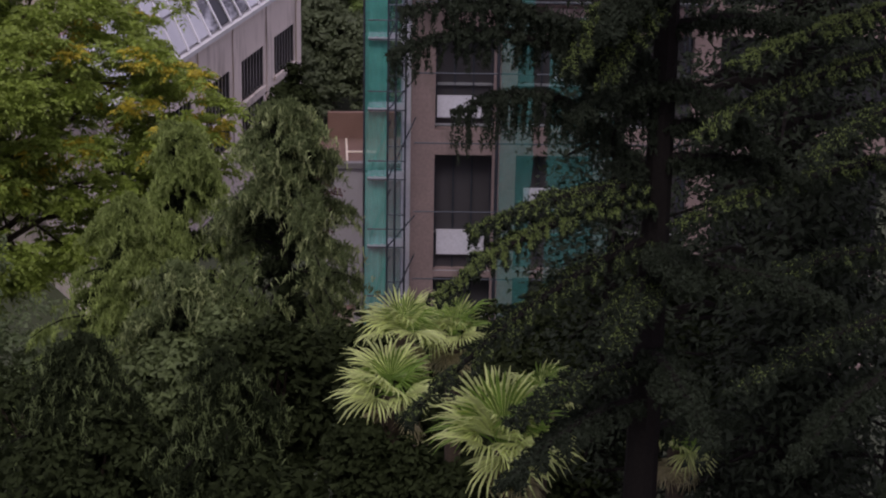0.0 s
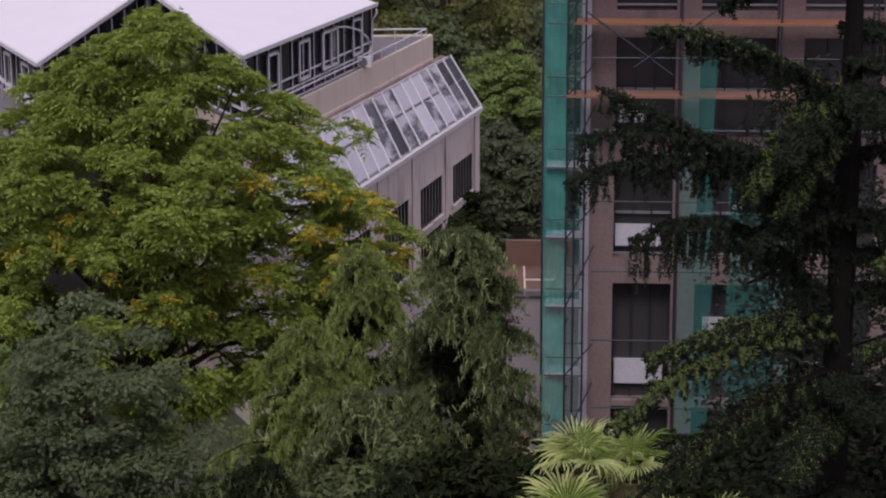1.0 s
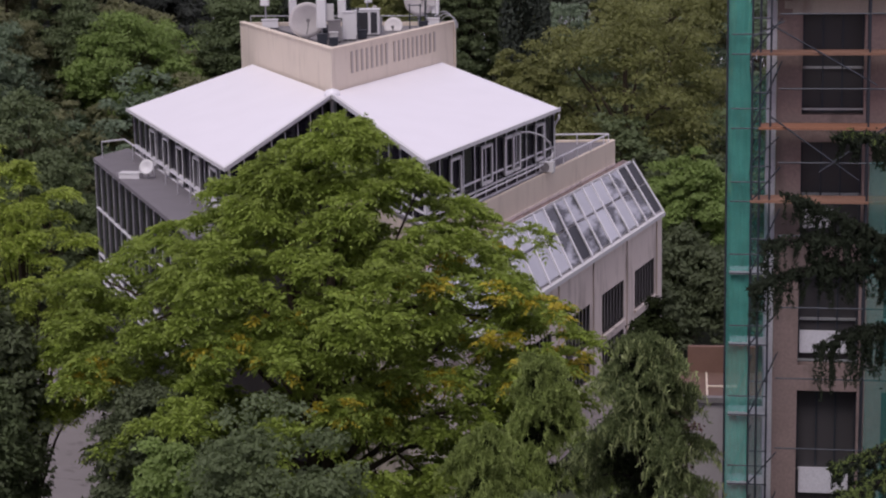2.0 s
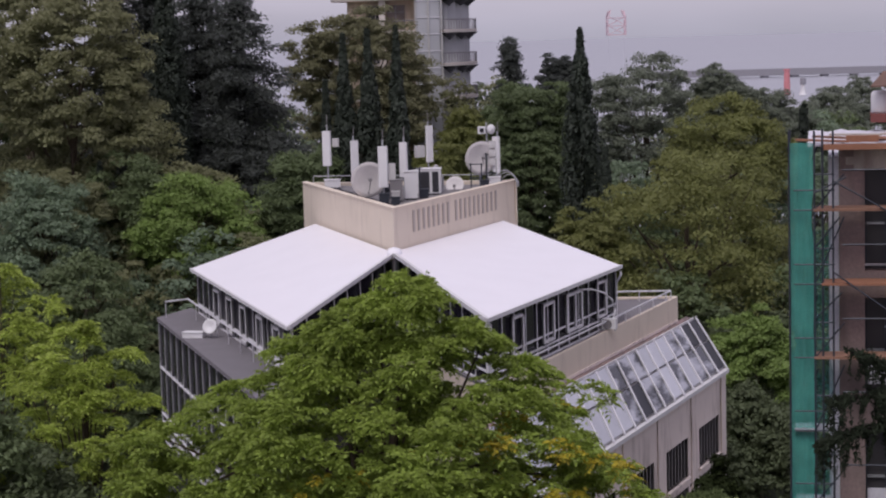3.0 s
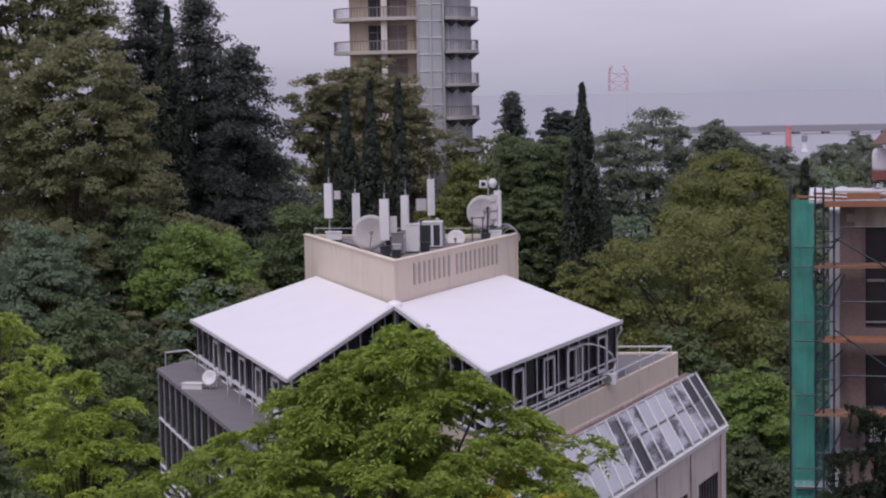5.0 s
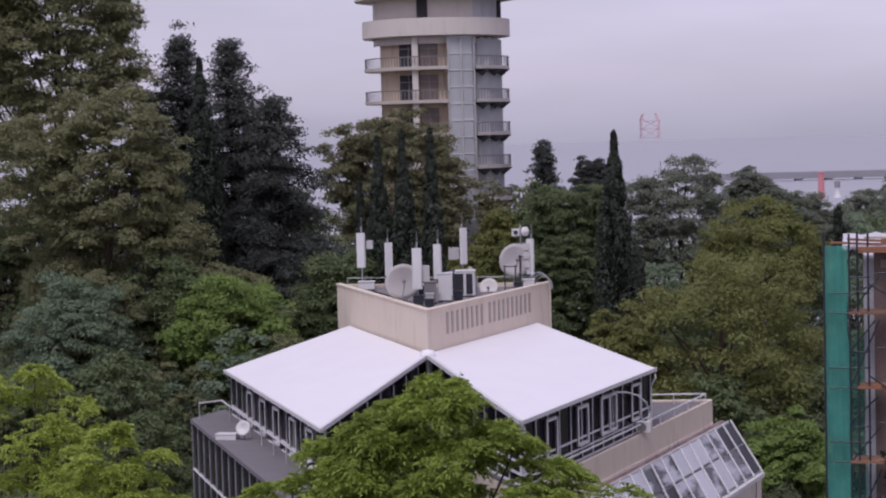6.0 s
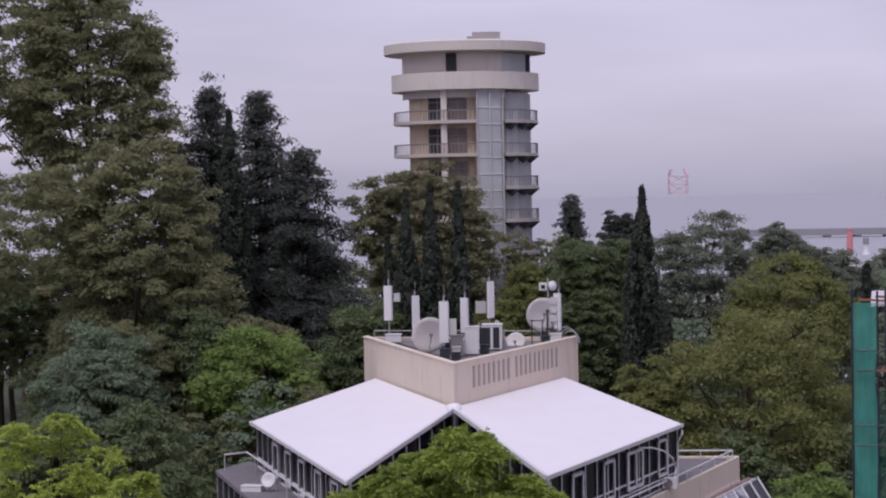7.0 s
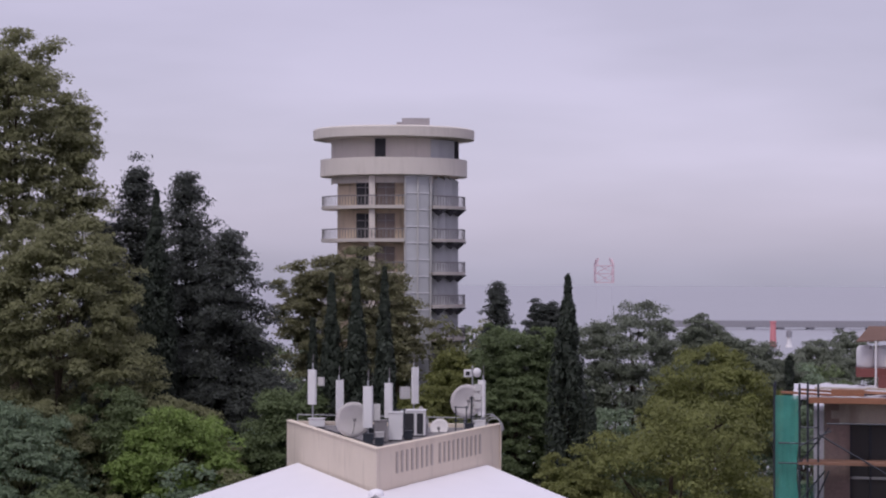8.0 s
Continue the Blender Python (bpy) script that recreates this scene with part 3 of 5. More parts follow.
    # glazed top floor: a wall of panes between posts
    def curtain(a0, a1, b0, b1, z0, z1, count, doors=()):
        du, dv = (a1 - a0), (b1 - b0)
        def P(u, d, z):
            return (a0 + du * u + (-d if dv else 0), b0 + dv * u + (-d if du else 0), z)
        top = z1 if callable(z1) else (lambda u: z1)
        w = part("glazing", Geo(ab).add([P(0, 0.02, z0), P(1, 0.02, z0), P(1, 0.02, top(1)), P(0, 0.02, top(0))] + [P(0, -0.05, z0), P(1, -0.05, z0), P(1, -0.05, top(1)), P(0, -0.05, top(0))], [(0, 1, 2, 3), (7, 6, 5, 4), (0, 4, 5, 1), (3, 2, 6, 7), (0, 3, 7, 4), (1, 5, 6, 2)]), M_GLASS, t, "dark glazing")
        ln = abs(du) + abs(dv)
        hw = 0.045 / ln
        for k in range(count + 1):
            u = k / count
            part("mullion", Geo(ab).add([P(u + s, d, z) for z in (z0, top(u)) for d in (0.02, 0.14) for s in (-hw, hw)], [(0, 2, 3, 1), (4, 5, 7, 6), (0, 1, 5, 4), (2, 6, 7, 3), (0, 4, 6, 2), (1, 3, 7, 5)]), M_FRAME, w)
        for zz in (z0 + 0.05, z0 + 0.55, z0 + 1.05):
            part("transom", Geo(ab).add([P(u, d, z) for z in (zz, zz + 0.07) for d in (0.02, 0.16) for u in (0, 1)], [(0, 2, 3, 1), (4, 5, 7, 6), (0, 1, 5, 4), (2, 6, 7, 3), (0, 4, 6, 2), (1, 3, 7, 5)]), M_FRAME, w)
        for u, wd in doors:
            f = Geo(ab)
            for s0, s1, q0, q1 in ((-wd, -wd + 0.2, 0.75, 2.6), (wd - 0.2, wd, 0.75, 2.6), (-wd, wd, 2.48, 2.6), (-wd, wd, 0.75, 0.87)):
                f.add([P(u + s / ln, d, z0 + z) for z in (q0, q1) for d in (0.03, 0.3) for s in (s0, s1)], [(0, 2, 3, 1), (4, 5, 7, 6), (0, 1, 5, 4), (2, 6, 7, 3), (0, 4, 6, 2), (1, 3, 7, 5)])
            part("window_frame", f, M_WHITE, w, "white opening casement")
        return w

    curtain(0.5, 18.6, 0.5, 0.5, 14.4, 17.32, 12, [(0.19, 0.75), (0.42, 0.8), (0.6, 0.75), (0.66, 0.6), (0.86, 0.75)])
    curtain(0.4, 0.4, 0.5, 14.4, 14.4, lambda u: 17.3 + 1.3 * u, 8)
    curtain(-11.3, 0.4, 14.9, 14.9, 13.8, lambda u: 16.7 + 1.85 * u, 8)
    curtain(-11.3, -11.3, 38.2, 14.9, 13.8, 16.75, 14, [(0.25, 0.8), (0.4, 0.8), (0.55, 0.8), (0.72, 0.8), (0.88, 0.8)])
    # A dark solid carries the lack of light behind the glass.
    part("core", Geo(ab).box(0.9, 18.2, 1.0, 30, 14.4, 17.2).box(-10.9, 1, 15.5, 37.8, 13.8, 16.6), M_DARK, t, "solid dark block in place of unlit rooms")
    # canopy roofs
    def canopy(pts, name):
        c = part(name, Geo(ab).slab(pts, 0.18), M_ROOF, t, "smooth white membrane canopy")
        return c
    c1 = canopy([(-0.1, 0, 17.47), (18.97, 0, 17.47), (15.5, 14.7, 18.9), (0.0, 14.7, 18.88)], "canopy_roof")
    part("fascia", Geo(ab).box(-0.2, 19.1, -0.16, 0.0, 17.32, 17.5), M_WHITE, c1)
    c2 = canopy([(-11.85, 38.7, 16.9), (-11.85, 14.5, 16.9), (0.0, 14.5, 18.85), (0.0, 31.2, 18.85)], "canopy_roof")
    part("fascia", Geo(ab).box(-12.03, -11.85, 14.4, 38.8, 16.76, 16.93), M_WHITE, c2)
    part("verge", Geo(ab).slab([(-11.85, 14.2, 17.0), (0.0, 14.2, 18.95), (0.0, 14.52, 18.95), (-11.85, 14.52, 17.0)], 0.2), M_WHITE, c2)
    part("verge", Geo(ab).slab([(-0.35, 0, 17.55), (-0.05, 0, 17.55), (-0.05, 14.6, 18.95), (-0.35, 14.6, 18.95)], 0.2), M_WHITE, c1)
    part("ridge_knob", Geo().lathe(ab(-0.1, 14.4, 18.55), [(0.02, 0), (0.32, 0.05), (0.4, 0.3), (0.32, 0.52), (0.02, 0.6)], 14), M_ROOF, t, "rounded white ridge end", True)
    part("corner_post", Geo(ab).box(-0.25, 0.2, 14.1, 14.6, 13.8, 18.8), M_FRAME, t)
    part("corner_post", Geo(ab).box(-0.15, 0.2, -0.05, 0.25, 14.4, 17.3), M_WHITE, t)
    part("back_roof", Geo(ab).slab([(18.9, 0.3, 17.35), (18.9, 20, 17.2), (-11.8, 38.6, 16.8), (0.3, 31.5, 17.0), (15.5, 14.9, 17.2)], 0.2), M_ROOF, t)
    for a, s in ((18.8, -1), (0.2, 1)):
        part("downpipe", Geo().tube([ab(a, -0.1, 17.2), ab(a, -0.15, 17.0), ab(a + 0.3 * s, 0.25, 16.6), ab(a + 0.3 * s, 0.3, 14.5)], 0.06, 6), M_WHITE, t, "white rainwater pipe")
    part("downpipe", Geo().tube([ab(17.6, 14.7, 21.0), ab(17.6, 14.7, 18.6)], 0.05, 6), M_CREAM, t)
    # penthouse
    ph = part("penthouse_wall", Geo(ab).box(0.6, 17.9, 14.8, 15.2, 18.3, 21.0), M_CREAM, t, "cream rendered plant-room parapet")
    part("penthouse_wall", Geo(ab).box(0.2, 0.6, 14.8, 34.4, 18.3, 21.0), M_CREAM, t)
    def prism(pts, z0, z1):
        n_ = len(pts)
        return Geo(ab).add([(*p, z0) for p in pts] + [(*p, z1) for p in pts], [tuple(range(n_)), tuple(range(2 * n_ - 1, n_ - 1, -1))] + [(k, (k + 1) % n_, (k + 1) % n_ + n_, k + n_) for k in range(n_)])
    part("penthouse_wall", prism([(17.9, 15.0), (17.7, 15.6), (0.7, 34.4), (0.3, 34.3)], 17.0, 20.98), M_CREAM, t)
    part("coping", Geo(ab).box(0.1, 0.7, 14.7, 34.4, 21.0, 21.06), M_CREAM, ph)
    part("coping", Geo(ab).box(0.7, 17.95, 14.7, 15.3, 21.0, 21.06), M_CREAM, ph)
    part("plant_roof", prism([(0.6, 15.2), (17.2, 15.2), (0.6, 33.8)], 20.0, 20.8), M_GREYROOF, t, "dirty grey felt plant roof")
    for i in range(8):
        part("vent_slot", Geo(ab).box(2.6 + 0.66 * i, 2.86 + 0.66 * i, 14.74, 14.82, 19.6, 20.7), M_SLOT, ph)
    for i in range(10):
        part("vent_slot", Geo(ab).box(8.35 + 0.66 * i, 8.61 + 0.66 * i, 14.74, 14.82, 19.6, 20.7), M_SLOT, ph)
    # side terrace
    part("side_terrace", Geo(ab).box(-15.3, -11.4, 14, 40.4, 14.2, 14.4), M_TERRACE, t, "grey tiled side terrace")
    w = curtain(-15.05, -15.05, 40.3, 14, 7.5, 14.2, 14)
    for z in (11.6, 9.0):
        part("glazing_rail", Geo(ab).box(-15.22, -15.06, 14, 40.3, z, z + 0.08), M_FRAME, w)
    part("end_wall", Geo(ab).box(-15.0, 0, 14.2, 24, -1, 14.2), M_DARK, t)
    r2 = Geo(ab)
    r2.box(-12.5, -12.42, 14, 38.5, 15.25, 15.33).slab([(-14.6, 39.6, 15.33), (-14.6, 39.5, 15.33), (-12.42, 38.4, 15.33), (-12.42, 38.5, 15.33)], 0.08)
    for b in range(15, 39, 3):
        r2.box(-12.5, -12.42, b - 0.04, b + 0.04, 14.4, 15.25)
    r2.box(-14.6, -14.52, 39.5, 39.58, 14.4, 15.25)
    part("side_railing", r2, M_FRAME, t)
    return t


build_office()


# ---- round tower block ----
def build_tower():
    cx, cy = -2.33, 192.0
    t = thing("tower_block", "round cream apartment tower with overhanging disc roof and curved balconies", "building")
    R = 6.6
    part("wall", Geo().lathe((cx, cy, 5), [(R - 1.2, 0), (R - 1.2, 37.3)], 48), M_TOWERWALL, t, "recessed ochre rendered wall")
    part("roof", Geo().lathe((cx, cy, 42.2), [(0.01, 0.0), (R + 0.3, 0.0), (7.72, 0.1), (7.75, 0.98), (7.5, 1.1), (0.01, 1.15)], 64), M_TOWER, t, "overhanging concrete disc roof")
    part("roof_hatch", Geo().box(cx + 0.8, cx + 3.4, cy - 5, cy - 2.5, 43.3, 44.1).box(cx + 0.3, cx + 0.8, cy - 4.5, cy - 3, 43.3, 43.75), M_GREYWALL, t)
    part("top_wall", Geo().lathe((cx, cy, 38), [(R - 0.6, 0), (R - 0.6, 4.3)], 48, math.pi, 1.72 * math.pi), M_TOWER, t)
    part("parapet", Geo().lathe((cx, cy, 38.75), [(R - 0.3, -0.05), (R + 0.45, 0.0), (R + 0.45, 1.6), (R - 0.2, 1.65), (R - 0.3, 0.0)], 64), M_TOWER, t, "deep concrete band")
    def at(ang, r):
        return (cx + r * math.cos(ang), cy + r * math.sin(ang))
    for i in range(7):
        z = 35.85 - 3.1 * i
        a0, a1 = 1.0 * math.pi, 2.0 * math.pi
        part("floor_slab", Geo().lathe((cx, cy, z), [(0.1, -0.25), (R + 0.3, -0.25), (R + 0.35, 0.05), (0.1, 0.06)], 56, 1.68 * math.pi, 3.55 * math.pi), M_TOWER, t)
        rail = Geo()
        for k in range(60):
            a = a0 + (a1 - a0) * (k + 0.5) / 60
            if 1.55 * math.pi < a < 1.68 * math.pi:
                continue
            x, y = at(a, R + 0.25)
            rail.box(x - 0.03, x + 0.03, y - 0.03, y + 0.03, z, z + 0.95)
        for s0, s1 in ((1.0, 1.55), (1.68, 2.0)):
            rail.lathe((cx, cy, z), [(R + 0.2, 0.9), (R + 0.3, 0.9), (R + 0.3, 1.0), (R + 0.2, 1.0)], 30, s0 * math.pi, s1 * math.pi)
        part("balcony_railing", rail, M_RAIL, t, "thin dark balcony railing")
        # loggia windows and dividing pier
        for a in (1.34, 1.46):
            x, y = at(a * math.pi, R - 1.25)
            wn_ = part("window", Geo().box(x - 0.85, x + 0.85, y - 0.25, y + 0.5, z + 0.1, z + 2.4), M_DARK if a < 1.4 else M_CURTAIN, t)
            part("frame", Geo().box(x - 0.04, x + 0.04, y - 0.32, y - 0.25, z + 0.1, z + 2.4).box(x - 0.85, x + 0.85, y - 0.32, y - 0.25, z + 1.7, z + 1.78), M_RAIL, wn_)
        x, y = at(1.40 * math.pi, R - 0.3)
        part("pier", Geo().box(x - 0.28, x + 0.28, y - 0.2, y + 1.4, z, z + 2.9), M_TOWER, t)
        # zigzag glazed bays
        zig = Geo()
        for k in range(5):
            aa = (1.70 + 0.29 * k / 5) * math.pi
            ab_ = (1.70 + 0.29 * (k + 0.5) / 5) * math.pi
            ac = (1.70 + 0.29 * (k + 1) / 5) * math.pi
            p, q, r_ = at(aa, R - 0.9), at(ab_, R - 0.35), at(ac, R - 0.9)
            zig.add([(*p, z), (*q, z), (*r_, z), (*p, z + 2.85), (*q, z + 2.5), (*r_, z + 2.85)], [(0, 1, 4, 3), (1, 2, 5, 4)])
        part("glazed_bay", zig, M_GLASSTOWER, t, "pale zigzag glazing")
        for k in range(3):
            a = (1.73 + 0.085 * k) * math.pi
            x, y = at(a, R - 0.15)
            # Shade beneath the bays is put into a near-black wedge.
            part("bay_soffit", Geo().add([(x - 0.85, y - 0.1, z - 0.25), (x + 0.85, y - 0.1, z - 0.25), (x, y - 0.2, z - 0.95), (x, y + 1.0, z - 0.3)], [(0, 1, 2), (0, 3, 1), (1, 3, 2), (0, 2, 3)]), M_DARK, t)
    st = part("stair_glazing", Geo().lathe((cx, cy, 5), [(R - 0.1, 0), (R - 0.1, 33.8)], 8, 1.56 * math.pi, 1.675 * math.pi), M_GLASSTOWER, t, "pale stair glazing")
    for i in range(22):
        part("glazing_bar", Geo().lathe((cx, cy, 6 + 1.55 * i), [(R - 0.1, 0), (R - 0.04, 0), (R - 0.04, 0.08), (R - 0.1, 0.08)], 8, 1.56 * math.pi, 1.675 * math.pi), M_FRAME, st)
    for a in (1.555, 1.615, 1.68):
        x, y = at(a * math.pi, R)
        part("upright", Geo().box(x - 0.07, x + 0.07, y - 0.1, y + 0.3, 5, 38.8), M_GREYPL, t)
    for a in (1.44, 1.72, 1.78, 1.84, 1.9):
        x, y = at(a * math.pi, R - 0.55)
        part("top_window", Geo().box(x - 0.55, x + 0.45, y - 0.2, y + 0.4, 40.3, 42.1), M_DARK if a < 1.5 or a > 1.88 else M_GLASSTOWER, t)
    return t


build_tower()


# ---- building under repair, with scaffolding ----
def build_repair():
    yaw = -11.5
    t = thing("scaffolded_building", "mauve-brown brick building under repair", "building", (9.05, 50.0, 0), rz=yaw)
    # u to the right, v away
    piers = [(1.13, 1.77), (3.32, 3.95), (5.9, 6.6), (8.6, 9.3)]
    ZT = 26.7
    tops = [6.3, 9.6, 12.9, 16.2, 19.5, 22.8, 26.1]
    sills = [4.0, 7.0, 10.3, 12.75, 16.87, 20.2, 23.5]
    # The interior's shade is this block's near-black colour.
    part("inner_wall", Geo().box(1.2, 14, 1.9, 12, 4, 26.3), M_DARK, t, "unfinished interior with its shade painted dark")
    for p in piers:
        part("pier", Geo().box(p[0], p[1], 1.0, 1.9, 4, 26.1), M_BROWN, t)
    for k in range(6):
        part("spandrel", Geo().box(1.15, 14, 1.02, 1.9, tops[k], sills[k + 1]), M_BROWN, t)
    part("lintel_wall", Geo().box(1.13, 14, 1.0, 1.9, 26.1, 26.66), M_BROWN, t)
    part("cement_patch", Geo().box(1.5, 14, 0.96, 1.01, 26.08, 26.6).box(1.3, 1.5, 0.965, 1.01, 26.22, 26.42), M_RENDER, t, "fresh cement over the lintel")
    part("side_wall", Geo().box(0.86, 1.12, 1.1, 10, 4, 26.4), M_SHEET, t, "white sheeting over the return wall")
    for z0, z1 in zip(sills, tops):
        for u0, u1 in ((1.77, 3.32), (3.95, 5.9), (6.6, 8.6)):
            w = part("window", Geo().box(u0, u1, 1.5, 1.6, z0, z1), M_GLASSRAW, t)
            part("transom", Geo().box(u0, u1, 1.42, 1.5, z0 + 1.15, z0 + 1.21), M_GALV, w)
            for q in (0.0, 0.33, 0.66, 1.0):
                uu = u0 + (u1 - u0 - 0.05) * q
                part("mullion", Geo().box(uu, uu + 0.05, 1.42, 1.5, z0, z1), M_STEEL, w)
            part("guard_rail", Geo().box(u0, u1, 1.1, 1.14, z0 + 0.12, z0 + 0.17), M_GALV, w)
    for u0, u1, z0, z1 in ((1.85, 3.15, 13.3, 14.0), (1.82, 3.1, 17.15, 17.75), (1.85, 2.6, 20.5, 21.0), (4.2, 5.2, 14.6, 15.2), (4.3, 4.8, 19.4, 19.8), (4.9, 5.3, 18.2, 18.5)):
        part("board", Geo().box(u0, u1, 1.34, 1.4, z0, z1), M_SHEET, t, "pale board in the opening")
    sc = thing("scaffold", "dark steel scaffolding with timber decks before the repair building", "scaffolding", (9.05, 50.0, 0), rz=yaw)
    for u in (-0.1, 0.52, 0.72, 0.98, 3.4, 5.9, 8.3):
        for v in (-0.1, 0.75):
            if u in (0.52, 0.98) and v > 0:
                continue
            part("standard", Geo().tube([(u, v, 6), (u, v, 27.15)], 0.028, 6), M_STEEL, sc)
    z = 6.45
    k = 0
    while z < 27:
        part("ledger", Geo().tube([(0, -0.1, z), (1.02, -0.1, z)], 0.02, 5).tube([(0, -0.1, z + 0.5), (1.02, -0.1, z + 0.5)], 0.02, 5).tube([(0.52, -0.1, z + 0.9), (1.02, -0.1, z + 0.9)], 0.02, 5).tube([(1.2, -0.1, z + 1.0), (9, -0.1, z + 1.0)], 0.02, 5), M_STEEL, sc)
        part("brace", Geo().tube([(0.52, -0.12, z), (1.25, -0.12, z + (1.7 if k % 2 else 0.9))], 0.02, 5).tube([(0.05, 0.7, z), (0.6, -0.08, z + 1.6)], 0.02, 5), M_STEEL, sc)
        if z > 20.5:
            part("deck", Geo().box(0.5 + 0.2 * (k % 2), 9.0, -0.15, 0.7, z - 0.03, z + 0.04), M_ORANGE if k % 2 else M_PLANK, sc, "timber scaffold deck")
        else:
            part("deck", Geo().box(0.0, 1.0, -0.1, 0.7, z - 0.03, z + 0.03), M_GALV, sc)
        z += 1.872
        k += 1
    for u0, z0, u1, z1 in ((0.5, 25.6, 1.3, 26.0), (0.5, 24.2, 1.15, 25.0), (1.0, 25.9, 3.6, 24.4), (2.2, 22.2, 4.6, 23.9), (1.0, 23.6, 3.2, 22.0), (0.5, 22.4, 1.2, 23.1)):
        part("brace", Geo().tube([(u0, -0.18, z0), (u1, -0.18, z1)], 0.022, 5), M_STEEL, sc)
    # green debris netting with soft folds
    def net(name, u0, u1, v, z0, z1, seed, material, label):
        rng = np.random.default_rng(seed)
        nu, nz = 10, 40
        vs = []
        for j in range(nz + 1):
            for i in range(nu + 1):
                u = u0 + (u1 - u0) * i / nu
                z = z0 + (z1 - z0) * j / nz
                wv = 0.10 * noise.noise(Vector((u * 2.5 + seed, z * 0.5, seed))) + 0.05 * math.sin(i * 2.1 + seed)
                edge = 0.12 * noise.noise(Vector((seed + 9, z * 0.7, 0))) * (i / nu)
                vs.append((u + edge, v + wv, z))
        fs = [(j * (nu + 1) + i, j * (nu + 1) + i + 1, (j + 1) * (nu + 1) + i + 1, (j + 1) * (nu + 1) + i) for j in range(nz) for i in range(nu)]
        ob = under(name, mesh_pd(name, vs, fs, material, True), sc, label)
        return ob
    net("debris_net", -0.12, 0.5, 0.06, 6, 26.85, 3, M_NET, "green debris netting")
    net("debris_net", 0.45, 0.9, 0.6, 6, 24.6, 8, M_NET2, "thin green netting")
    net("debris_net", 3.45, 4.3, -0.2, 6, 22.5, 5, M_NET2, "torn green netting")
    net("debris_net", 4.7, 6.6, -0.2, 5, 20.2, 6, M_NET2, "green debris netting")
    # roof edge: planks, sheet, tank
    part("toe_board", Geo().box(0.75, 6, -0.2, 0.0, 26.68, 26.82), M_ORANGE, sc, "orange timber board")
    part("toe_board", Geo().box(1.3, 2.1, -0.1, 0.1, 26.86, 27.02), M_ORANGE, sc, "orange timber board")
    rf = thing("roof_sheet", "crumpled white sheeting laid over the roof edge", "sheeting", (9.05, 50.0, 0), rz=yaw)
    rng = np.random.default_rng(4)
    nx, ny = 30, 10
    vs = [(0.35 + 5 * i / nx, 0.3 + 2.6 * j / ny, 26.74 + 0.025 * j + 0.06 * noise.noise(Vector((i * 0.5, j * 0.6, 2)))) for j in range(ny + 1) for i in range(nx + 1)]
    fs = [(j * (nx + 1) + i, j * (nx + 1) + i + 1, (j + 1) * (nx + 1) + i + 1, (j + 1) * (nx + 1) + i) for j in range(ny) for i in range(nx)]
    under("sheet", mesh_pd("sheet", vs, fs, M_SHEET, True), rf)
    for i in range(7):
        pl = thing("scaffold_plank", "loose weathered timber plank lying on the roof edge", "plank", (9.05, 50.0, 0), group="loose planks", rz=yaw)
        u, v, z = 0.7 + 0.42 * i, 0.35 + 0.3 * (i % 4), 26.86 + 0.05 * (i % 3)
        ob = part("board", Geo().box(-0.65, 0.65, -0.1, 0.1, 0, 0.05), (M_ORANGE, M_PLANK, M_RENDER)[i % 3], pl)
        ob.matrix_local = pose(u, v, z, 0, rng.uniform(-3, 3), rng.uniform(-14, 14))
    tk = thing("water_tank", "white plastic water tanks on a rusty roof cradle", "tank", (9.05, 50.0, 0), rz=yaw)
    for u in (2.2, 2.7):
        part("tank", Geo().lathe((u, 3.2, 27.4), [(0.01, 0), (0.22, 0), (0.24, 0.1), (0.24, 0.5), (0.18, 0.6), (0.01, 0.62)], 16), M_WHITE, tk, "", True)
    part("cradle", Geo().box(1.95, 3.6, 2.6, 3.8, 27.2, 27.42).box(2.5, 3.6, 2.3, 2.6, 26.9, 27.25), M_RUST, tk)
    part("cover", Geo().add([(1.95, 2.6, 28.15), (4.2, 2.6, 28.25), (4.2, 3.8, 28.5), (2.3, 3.8, 28.5), (1.95, 2.6, 28.11), (4.2, 2.6, 28.21)], [(0, 1, 2, 3), (0, 4, 5, 1)]), M_TILE, tk)
    part("post", Geo().tube([(2.45, 2.6, 26.9), (2.45, 2.6, 28.15)], 0.03), M_WHITE, tk)


build_repair()


# ---- low wing with a roof terrace ----
def build_low():
    t = thing("low_building", "low grey-lilac rendered wing with brown roof terrace", "building", (9.2, 62, 0), rz=-9)
    part("wall", Geo().box(0.4, 4, 0, 3.6, 2, 12.9), M_GREYWALL, t)
    part("roof", Geo().box(0.4, 4, 0.2, 3.6, 12.9, 12.95), M_TILE, t, "brown terrace roofing")
    part("coping", Geo().box(0.35, 4, -0.1, 0.2, 12.85, 13.02), M_GREYROOF, t)
    part("rear_wall", Geo().box(0.7, 3, 3.4, 3.6, 12.95, 13.85), M_TERRA, t, "terracotta rear wall")
    part("stripe", Geo().box(1.3, 1.36, 0.4, 3.3, 12.95, 12.99).box(1.36, 2.4, 1.5, 1.6, 12.95, 12.99), M_CREAM, t)
    e = thing("garden_wall", "peach rendered wall below the grey wing", "wall", (9.0, 58, 0), rz=-9)
    part("panel", Geo().box(-0.1, 1.05, 0, 0.3, 3, 9.3), M_SKIN, e)
    part("capping", Geo().box(-0.15, 1.1, -0.05, 0.35, 9.3, 9.4), M_TILE, e)


build_low()


